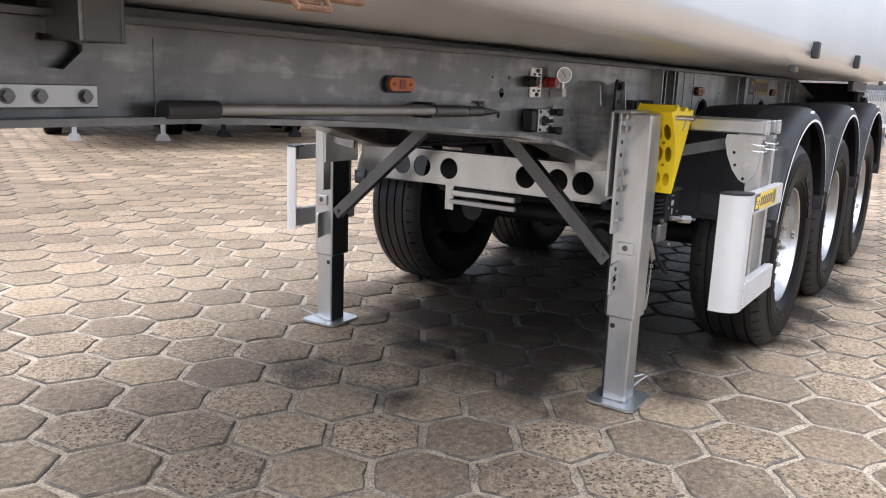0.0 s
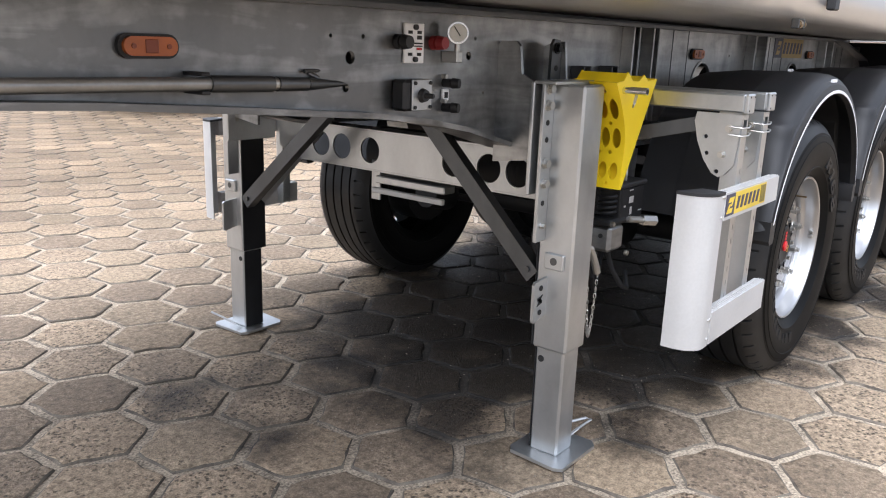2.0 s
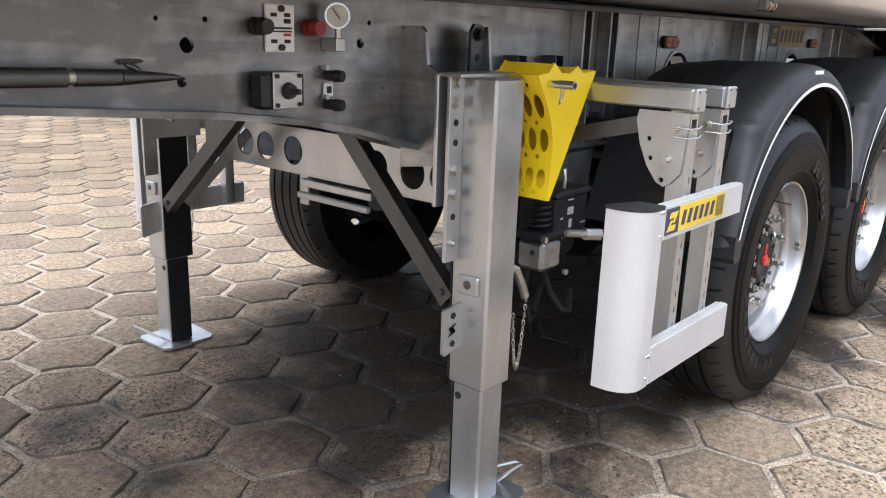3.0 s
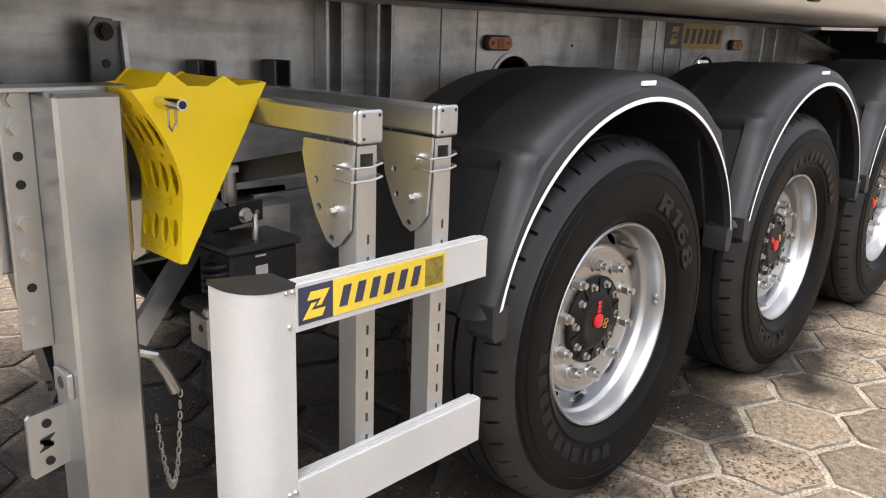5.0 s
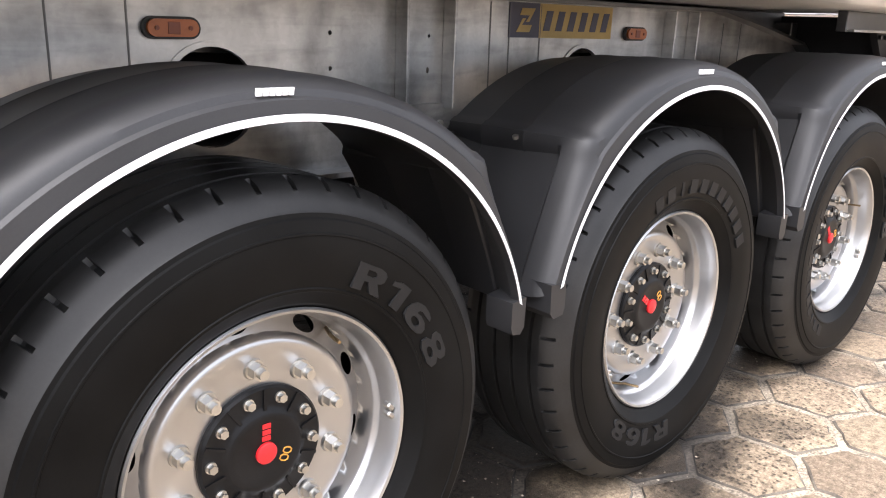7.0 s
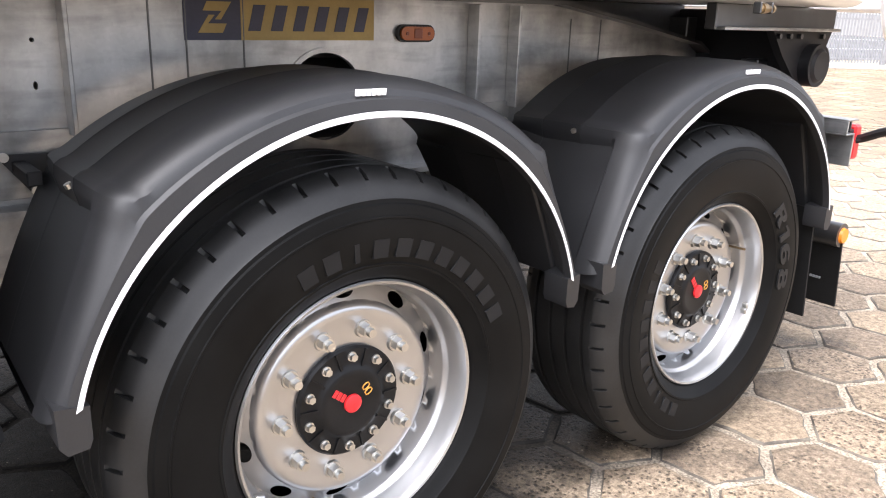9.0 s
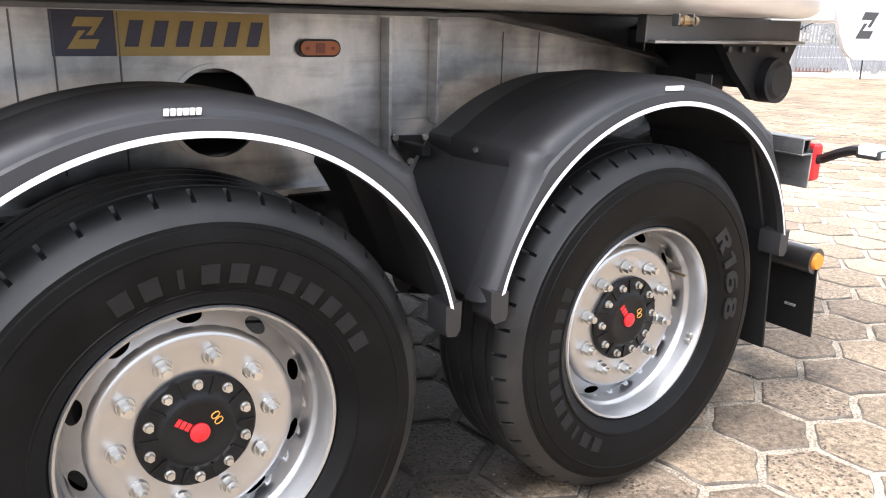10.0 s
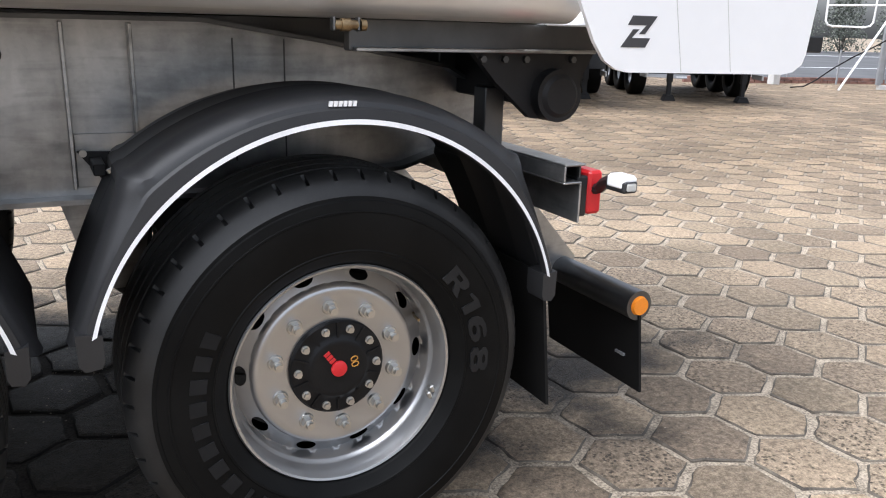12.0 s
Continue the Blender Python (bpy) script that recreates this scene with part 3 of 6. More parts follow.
def stadium(w, h, n=9):
    pts = []
    for i in range(n):
        a = -math.pi / 2 + math.pi * i / (n - 1)
        pts.append((w - h + h * math.cos(a), h * math.sin(a)))
    return pts + [(-u, -v) for u, v in pts]


for x, z in ((-2.545, 1.277), (0.096, 1.289), (1.845, 1.301)):
    shift(0, 0.042 if x < -2.1 else 0.0, 0)
    side_marker(x, z, AMBER)
shift()

# air controls on the web
shift(0.031, 0, -0.005)
panel = part("air_control_panel", box(bm_new(), -1.873, -1.795, WEB - 0.008, WEB, 1.252, 1.354, 0.002), WHITE, trailer, "white air control plate with two knobs")
for z in (1.262, 1.344):
    part("panel_screw", cyl(bm_new(), (-1.834, WEB - 0.008, z), (-1.834, WEB - 0.016, z), 0.007, None, 12), PLASTIC, panel)
for dx, z, w, h in ((-0.018, 1.331, 0.016, 0.008), (0.018, 1.331, 0.016, 0.008), (0.018, 1.318, 0.018, 0.010), (-0.018, 1.275, 0.016, 0.008), (0.018, 1.275, 0.016, 0.008), (0.0, 1.303, 0.06, 0.004), (0.0, 1.296, 0.06, 0.003)):
    part("printed_mark", box(bm_new(), -1.834 + dx - w / 2, -1.834 + dx + w / 2, WEB - 0.0095, WEB - 0.008, z - h / 2, z + h / 2, 0), MARK, panel)
part("printed_mark", box(bm_new(), -1.826, -1.806, WEB - 0.0095, WEB - 0.008, 1.286, 1.292, 0), RED, panel)


def knob(x, z, mat, name, label):
    bm = cyl(bm_new(), (x, WEB, z), (x, WEB - 0.03, z), 0.012, None, 20)
    cyl(bm, (x, WEB - 0.026, z), (x, WEB - 0.046, z), 0.019, 0.016, 20)
    cyl(bm, (x, WEB - 0.002, z), (x, WEB - 0.018, z), 0.019, None, 20)
    part(name, bm, mat, panel, label)


knob(-1.895, 1.306, PLASTIC, "black_knob", "black push-pull knob")
knob(-1.752, 1.306, DARK_RED, "red_knob", "red push-pull knob")
GD = Vector((-0.72, -0.69, 0.0))
GP = Vector((-1.70, WEB - 0.045, 1.334))
gauge = part("pressure_gauge", cyl(bm_new(), GP - GD * 0.015, GP + GD * 0.013, 0.029, None, 32), CHROME, trailer, "round chrome pressure gauge")
part("dial", cyl(bm_new(), GP + GD * 0.0132, GP + GD * 0.0145, 0.0245, None, 32), DIAL, gauge)
part("needle", cyl(bm_new(), GP + GD * 0.0155 + Vector((0.004, -0.004, -0.008)), GP + GD * 0.0155 + Vector((-0.008, 0.008, 0.017)), 0.0012, None, 6), MARK, gauge)
bm = cyl(bm_new(), (-1.70, WEB - 0.045, 1.306), (-1.70, WEB - 0.045, 1.262), 0.008, None, 12)
box(bm, -1.713, -1.687, WEB - 0.055, WEB, 1.255, 1.285, 0.002)
part("gauge_stem", bm, ZINC, gauge)
valve = part("raise_lower_valve", box(bm_new(), -1.915, -1.80, WEB - 0.05, WEB, 1.132, 1.212, 0.008), PLASTIC, trailer, "black air valve behind square aluminium plate")
part("valve_plate", box(bm_new(), -1.893, -1.815, WEB - 0.057, WEB - 0.05, 1.133, 1.213, 0.002), GALV_BRIGHT, valve)
for sx in (-1, 1):
    for sz in (-1, 1):
        part("plate_screw", cyl(bm_new(), (-1.854 + sx * 0.03, WEB - 0.057, 1.173 + sz * 0.031), (-1.854 + sx * 0.03, WEB - 0.061, 1.173 + sz * 0.031), 0.005, None, 10), MARK, valve)
bm = cyl(bm_new(), (-1.854, WEB - 0.057, 1.172), (-1.854, WEB - 0.070, 1.172), 0.019, 0.015, 20)
cyl(bm, (-1.854, WEB - 0.07, 1.172), (-1.85, WEB - 0.092, 1.172), 0.008, 0.006, 12)
part("valve_spindle", bm, PLASTIC, valve)
test = part("test_couplings", box(bm_new(), -1.71, -1.682, WEB - 0.008, WEB, 1.15, 1.182, 0.002), WHITE, trailer, "pair of capped air test couplings")
part("printed_mark", box(bm_new(), -1.703, -1.689, WEB - 0.0095, WEB - 0.008, 1.158, 1.174, 0), MARK, test)
for z in (1.199, 1.132):
    bm = cyl(bm_new(), (-1.696, WEB, z), (-1.696, WEB - 0.03, z), 0.0125, None, 16)
    cyl(bm, (-1.696, WEB - 0.03, z), (-1.69, WEB - 0.05, z), 0.015, 0.013, 16)
    part("coupling_cap", bm, PLASTIC, test)
    part("coupling_ring", cyl(bm_new(), (-1.712, WEB - 0.006, z + 0.018), (-1.712, WEB - 0.022, z + 0.018), 0.006, None, 10), ZINC, test)


shift()


# landing legs
def landing_leg():
    back = 0.045 if MIRROR[0] else 0.0
    shift(0.022 + back, -0.027, 0.0)
    LX0, LX1, LY0, LY1 = -1.400, -1.281, 0.245, 0.368
    leg = part("landing_leg", box(bm_new(), LX0, LX1, LY0, LY1, 0.372, 1.198, 0.007), GALV_BRIGHT, trailer, "galvanised square landing leg standing on a steel foot plate")
    part("inner_tube", box(bm_new(), LX0 + 0.01, LX1 - 0.012, LY0 + 0.01, LY1 - 0.01, 0.012, 0.40, 0.007), GALV_BRIGHT, leg)
    # Thin black plates added over the leg's inner faces stand in for shade.
    part("inner_shade_plate", box(bm_new(), LX0 + 0.002, LX1 + 0.004, LY1, LY1 + 0.006, 0.378, 1.19, 0.002), UNDER, leg, "thin black plate added as shade on the inner face")
    part("top_shade_plate", box(bm_new(), LX0 - 0.04, LX1 + 0.05, LY1 + 0.02, LY1 + 0.026, 1.075, 1.2, 0.002), UNDER, leg)
    for xa, xb in ((LX0 - 0.05, LX0 + 0.004), (LX1 - 0.004, LX1 + 0.045)):
        strap = part("cover_strap", box(bm_new(), xa, xb, LY1 + 0.0065, LY1 + 0.012, 0.915, 1.075, 0.002), UNDER, leg, "black bolted strap")
        for z in (0.96, 1.04):
            part("strap_bolt", nut(bm_new(), (xa + xb) / 2, LY1 + 0.012, z, 0.010, 0.008, "y", 1), ZINC, strap)
    part("tube_shade_plate", box(bm_new(), LX0 + 0.012, LX1 - 0.014, LY1 - 0.010, LY1 - 0.006, 0.016, 0.37, 0.001), UNDER, leg)
    part("tube_hole", cyl(bm_new(), (LX0 + 0.0115, LY1 - 0.032, 0.335), (LX0 + 0.0085, LY1 - 0.032, 0.335), 0.011, None, 16), MARK, leg)
    foot = [(-1.455, 0.225), (-1.44, 0.20), (-1.235, 0.20), (-1.208, 0.225), (-1.215, 0.385), (-1.235, 0.41), (-1.42, 0.412), (-1.446, 0.395)]
    part("foot_plate", prism(bm_new(), foot, "z", 0.003, 0.014), GALV_BRIGHT, leg)
    hook = [(-1.235, 0.30, 0.014), (-1.225, 0.27, 0.05), (-1.205, 0.235, 0.088), (-1.215, 0.25, 0.092), (-1.26, 0.29, 0.08), (-1.285, 0.31, 0.075)]
    if MIRROR[0]:
        hook = [(-1.405, 0.345, 0.018), (-1.42, 0.33, 0.03), (-1.455, 0.28, 0.06), (-1.49, 0.24, 0.085)]
    bm = rod(bm_new(), hook, 0.005)
    part("foot_handle", bm, GALV_BRIGHT, leg)
    # bolted flange and mounting plate
    fl = part("bolt_flange", box(bm_new(), -1.455, -1.40, 0.345, 0.357, 0.725, 1.205, 0.002), GALV_BRIGHT, leg, "bolted flange with punched holes")
    for i, z in enumerate((1.183, 1.135, 1.085, 1.035, 0.965, 0.905, 0.845, 0.775)):
        if i in (0, 1, 4, 5, 7):
            bm = cyl(bm_new(), (-1.43, 0.345, z), (-1.43, 0.341, z), 0.0165 if i < 7 else 0.010, None, 18)
            nut(bm, -1.43, 0.341, z, 0.0135 if i < 7 else 0.007, 0.010)
            part("flange_bolt", bm, ZINC, fl)
        else:
            part("flange_hole", cyl(bm_new(), (-1.43, 0.3455, z), (-1.43, 0.3435, z), 0.0085, None, 14), MARK, fl)
    mount = part("leg_mount", box(bm_new(), -1.47, -1.22, 0.372, 0.385, 0.87, 1.203, 0.003), GALV_BRIGHT, trailer)
    part("mount_top", box(bm_new(), -1.47, -1.25, 0.30, 0.372, 1.197, 1.207, 0.002), GALV_BRIGHT, mount)
    fin = [(0.385, 0.97), (WEB + 0.03, 0.95), (WEB + 0.03, 1.30), (WEB + 0.02, 1.314), (WEB - 0.035, 1.314), (WEB - 0.05, 1.30), (WEB - 0.06, 1.22), (0.385, 1.195)]
    part("mount_fin", prism(bm_new(), fin, "x", -1.432, -1.420), GALV, mount)
    gus = [(0.385, 0.97), (WEB + 0.03, 0.95), (WEB + 0.03, 1.30), (WEB - 0.01, 1.318), (WEB - 0.05, 1.318), (WEB - 0.062, 1.20), (0.385, 1.195)]
    part("mount_fin", prism(bm_new(), gus, "x", -1.178, -1.168), GALV, mount)
    x = -1.212
    tab = [(x - 0.026, 1.19), (x + 0.034, 1.19), (x + 0.032, 1.30), (x + 0.022, 1.322), (x - 0.010, 1.325), (x - 0.024, 1.305)]
    part("mount_tab", prism(bm_new(), tab, "y", WEB - 0.04, WEB - 0.03), GALV_DARK, mount)
    bm = cyl(bm_new(), (x + 0.004, WEB - 0.04, 1.297), (x + 0.004, WEB - 0.044, 1.297), 0.018, None, 18)
    nut(bm, x + 0.004, WEB - 0.044, 1.297, 0.0135, 0.011)
    part("mount_bolt", bm, UNDER, mount)
    part("tab_hole", cyl(bm_new(), (x + 0.004, WEB - 0.0395, 1.235), (x + 0.004, WEB - 0.042, 1.235), 0.009, None, 12), MARK, mount)
    # latch plate on the leg and lug for the brace
    lt = part("latch_plate", box(bm_new(), LX0 - 0.012, LX0, 0.27, 0.337, 0.64, 0.69, 0.003), GALV_BRIGHT, leg)
    part("latch_hole", cyl(bm_new(), (LX0 - 0.0115, 0.303, 0.667), (LX0 - 0.0135, 0.303, 0.667), 0.012, None, 16), GALV_DARK, lt)
    lug = part("brace_lug", prism(bm_new(), [(-1.472, 0.482), (-1.466, 0.475), (-1.398, 0.49), (-1.398, 0.612), (-1.466, 0.605), (-1.472, 0.598)], "y", 0.326, 0.336), GALV_BRIGHT, leg)
    for z in (0.505, 0.583):
        part("lug_hole", cyl(bm_new(), (-1.437, 0.327, z), (-1.437, 0.3235, z), 0.009, None, 14), MARK, lug)
    bm = prism(bm_new(), [(-1.455, 0.527), (-1.428, 0.535), (-1.428, 0.543), (-1.446, 0.538), (-1.424, 0.560), (-1.452, 0.552), (-1.452, 0.544), (-1.434, 0.549)], "y", 0.3235, 0.3265)
    part("stamped_mark", bm, MARK, lug)
    # brace towards the middle of the chassis: an open channel
    a, b = Vector((-1.392, 0.385, 0.60)), Vector((-1.35, 0.905, 1.07))
    d = (b - a).normalized()
    side = d.cross(Vector((1, 0, 0))).normalized()
    bm = bm_new()
    chan = ((-0.028, -0.006), (0.028, -0.006), (0.028, 0.035), (0.022, 0.035), (0.022, 0.0), (-0.022, 0.0), (-0.022, 0.035), (-0.028, 0.035))
    q = [[bm.verts.new(end + side * s + Vector((x, 0, 0))) for s, x in chan] for end in (a, b)]
    bm.faces.new(q[0]), bm.faces.new(q[1][::-1])
    for i in range(8):
        bm.faces.new((q[0][i], q[0][(i + 1) % 8], q[1][(i + 1) % 8], q[1][i]))
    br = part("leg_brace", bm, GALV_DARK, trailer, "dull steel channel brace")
    part("brace_bolt", cyl(bm_new(), a + Vector((-0.012, 0.02, 0.02)), a + Vector((0.0, 0.02, 0.02)), 0.010, None, 12), GALV_DARK, br)
    rear_a, rear_b = Vector((-1.30, 0.36, 0.60)), Vector((-0.98, 0.44, 0.93))
    rs = (rear_b - rear_a).normalized().cross(Vector((0, 1, 0))).normalized()
    bm = bm_new()
    q = [[bm.verts.new(e + rs * s + Vector((0, y, 0))) for s, y in ((-0.025, 0), (0.025, 0), (0.025, 0.02), (-0.025, 0.02))] for e in (rear_a, rear_b)]
    bm.faces.new(q[0]), bm.faces.new(q[1][::-1])
    for i in range(4):
        bm.faces.new((q[0][i], q[0][(i + 1) % 4], q[1][(i + 1) % 4], q[1][i]))
    part("leg_strut", bm, GALV_BRIGHT, trailer)
    # locking pin with its chain, behind the leg
    shift(0.002 + back, -0.027, 0.0)
    bm = rod(bm_new(), [(-1.285, 0.31, 0.70), (-1.25, 0.28, 0.698), (-1.225, 0.268, 0.682), (-1.205, 0.262, 0.64), (-1.19, 0.258, 0.60)], 0.0125, 10)
    pin = part("locking_pin", bm, ZINC, trailer, "bent zinc locking pin on a chain")
    for i in range(30):
        s = i / 29
        p = Vector((-1.178 - 0.052 * s, 0.262 + 0.004 * s, 0.590 - 0.04 * s - 0.72 * s * (1 - s)))
        ring = []
        for k in range(8):
            w = 2 * math.pi * k / 8
            off = Vector((0, 0.0042 * math.cos(w), 0.0095 * math.sin(w))) if i % 2 else Vector((0.0042 * math.cos(w), 0, 0.0095 * math.sin(w)))
            ring.append(p + off)
        part("chain_link", rod(bm_new(), ring, 0.0017, 5, True), ZINC, pin)


both_sides(landing_leg)

# perforated bar and crossmember between the legs
part("brace_bar", plate(bm_new(), [(0.88, 1.055), (1.40, 1.055), (1.40, 1.10), (0.88, 1.10)], [circle(y, 1.078, 0.010, 12) for y in (1.0, 1.07, 1.14, 1.21, 1.28)], "x", -1.355, -1.347), GALV_DARK, trailer)
XM = -1.14
holes = [circle(1.09 + s * o, 0.874, 0.052, 26) for s in (-1, 1) for o in (0.213, 0.375, 0.50)]
xm = part("crossmember", plate(bm_new(), [(0.5, 0.80), (1.78, 0.80), (1.86, 0.84), (1.86, 0.95), (0.42, 0.95), (0.42, 0.84)], holes, "x", XM, XM + 0.008), GALV_BRIGHT, trailer, "bright galvanised crossmember with round holes")
part("crossmember_flange", box(bm_new(), XM, XM + 0.09, 0.5, 1.78, 0.792, 0.80, 0.001), GALV_BRIGHT, xm)
part("crossmember_flange", box(bm_new(), XM, XM + 0.09, 0.42, 1.86, 0.95, 0.958, 0.001), GALV_BRIGHT, xm)
slats = part("under_tray", box(bm_new(), -1.09, -1.02, 0.955, 1.32, 0.735, 0.765, 0.004), GALV_BRIGHT, trailer, "bright aluminium rails under the crossmember")
part("tray_rail", box(bm_new(), -1.12, -1.10, 0.94, 1.31, 0.70, 0.722, 0.003), ANOD, slats)
part("tray_bracket", box(bm_new(), -1.05, -1.04, 1.33, 1.38, 0.655, 0.82, 0.002), GALV_BRIGHT, slats)
# Tanks added behind the web cut-outs, so that these look dark inside.
for xa in (-0.12, 1.25):
    tk = part("air_tank", cyl(bm_new(), (xa, 0.80, 1.12), (xa + 0.62, 0.80, 1.12), 0.145, None, 32), UNDER, trailer, "black tank added inside the chassis to darken the cut-outs")
    for x in (xa + 0.12, xa + 0.5):
        part("tank_strap", cyl(bm_new(), (x, 0.80, 1.12), (x + 0.03, 0.80, 1.12), 0.149, None, 32), GALV_DARK, tk)
part("rear_crossbeam", box(bm_new(), 3.22, 3.38, 0.14, 2 * YC - 0.14, 1.19, 1.40, 0.006), UNDER, trailer)
part("air_tank", cyl(cyl(bm_new(), (-0.8, 1.55, 0.82), (-0.8, 0.75, 0.82), 0.11, None, 28), (-0.8, 0.75, 0.82), (-0.8, 0.71, 0.82), 0.11, 0.06, 28), UNDER, trailer, "black air tank")
# clutter under the beam ahead of the first axle: air-spring valve block, box and brake gear
vb = part("valve_block", box(bm_new(), -1.045, -0.875, 0.24, 0.37, 0.735, 0.855, 0.006), UNDER, trailer, "black valve block with printed marks and fittings")
part("block_lid", box(bm_new(), -1.055, -0.868, 0.232, 0.378, 0.855, 0.872, 0.005), PLASTIC, vb)
for xa, za, w, h in ((-0.985, 0.842, 0.026, 0.004), (-0.985, 0.80, 0.03, 0.022), (-0.975, 0.76, 0.014, 0.026), (-0.91, 0.765, 0.024, 0.004), (-1.02, 0.79, 0.012, 0.006)):
    part("printed_mark", box(bm_new(), xa, xa + w, 0.2385, 0.24, za, za + h, 0), CONCRETE, vb)
part("eye_bolt", rod(bm_new(), [(-0.965, 0.27, 0.872), (-0.963, 0.27, 0.90), (-0.958, 0.275, 0.925), (-0.95, 0.28, 0.93)], 0.006, 8), ZINC, vb)
bp = part("valve_bracket", prism(bm_new(), [(-1.16, 0.875), (-0.90, 0.895), (-0.90, 0.94), (-1.16, 0.915)], "y", 0.335, 0.345), UNDER, trailer, "black bracket plate with two zinc bolts")
for x, z in ((-1.075, 0.893), (-0.948, 0.912)):
    part("bracket_bolt", nut(cyl(bm_new(), (x, 0.335, z), (x, 0.331, z), 0.017, None, 16), x, 0.331, z, 0.0125, 0.012), ZINC, bp)
part("hanger_block", box(bm_new(), -0.915, -0.80, 0.36, 0.46, 0.80, 0.925, 0.008), GALV, trailer)
part("hanger_rod", cyl(cyl(bm_new(), (-0.945, 0.40, 0.93), (-0.945, 0.40, 1.0), 0.017, None, 14), (-0.945, 0.40, 1.0), (-0.945, 0.40, 1.012), 0.026, None, 6), GALV_BRIGHT, trailer)
part("hanger_plate", prism(bm_new(), [(-0.86, 0.93), (-0.55, 0.93), (-0.57, 0.68), (-0.74, 0.62), (-0.84, 0.70)], "y", 0.43, 0.442), GALV, trailer)
stay = bm_new()
sq = [[stay.verts.new((x + u, y, z + v)) for u, v in ((0, -0.024), (0, 0.024), (0.012, 0.024), (0.012, -0.024))] for x, y, z in ((-0.93, 0.44, 0.985), (-0.79, 0.02, 1.09))]
stay.faces.new(sq[0]), stay.faces.new(sq[1][::-1])
for i in range(4):
    stay.faces.new((sq[0][i], sq[0][(i + 1) % 4], sq[1][(i + 1) % 4], sq[1][i]))
part("guard_stay", stay, GALV_DARK, trailer, "dull steel stay to the guard arm")
# brake servo group behind the leg: coil, cast body, fitting
sv = part("height_valve", box(bm_new(), -1.10, -1.0, 0.24, 0.33, 0.645, 0.735, 0.012), GALV, trailer, "grey cast valve body under a spring coil")
part("valve_bore", cyl(bm_new(), (-1.099, 0.275, 0.70), (-1.1015, 0.275, 0.70), 0.008, None, 12), MARK, sv)
part("valve_cap", box(bm_new(), -1.115, -0.985, 0.235, 0.335, 0.735, 0.758, 0.008), UNDER, sv)
part("spring_coil", rod(bm_new(), [(-1.05 + 0.030 * math.cos(a * 0.6), 0.285 + 0.030 * math.sin(a * 0.6), 0.764 + a * 0.0017) for a in range(46)], 0.0055, 6), UNDER, sv)
part("pipe_fitting", cyl(cyl(bm_new(), (-0.99, 0.25, 0.745), (-0.925, 0.215, 0.738), 0.012, None, 10), (-0.925, 0.215, 0.738), (-0.875, 0.19, 0.733), 0.019, None, 6), ZINC, sv)
for x, z in ((-1.11, 0.748), (-0.995, 0.748), (-0.99, 0.63)):
    part("valve_screw", nut(bm_new(), x, 0.236, z, 0.009, 0.012), ZINC, sv)
for pts in ([(-1.02, 0.29, 0.64), (-1.0, 0.27, 0.56), (-0.96, 0.25, 0.50), (-0.90, 0.26, 0.48), (-0.84, 0.3, 0.52)], [(-1.08, 0.30, 0.64), (-1.09, 0.3, 0.55), (-1.04, 0.31, 0.47), (-0.95, 0.36, 0.46), (-0.8, 0.42, 0.56)], [(-0.9, 0.34, 0.74), (-0.86, 0.33, 0.66), (-0.80, 0.36, 0.60), (-0.74, 0.42, 0.62)]):
    part("air_hose", rod(bm_new(), pts, 0.009, 8), UNDER, sv)
part("brake_cylinder", cyl(cyl(bm_new(), (-0.70, 0.62, 0.57), (-0.86, 0.60, 0.585), 0.09, None, 24), (-0.86, 0.60, 0.585), (-0.90, 0.595, 0.59), 0.078, 0.05, 24), UNDER, trailer)


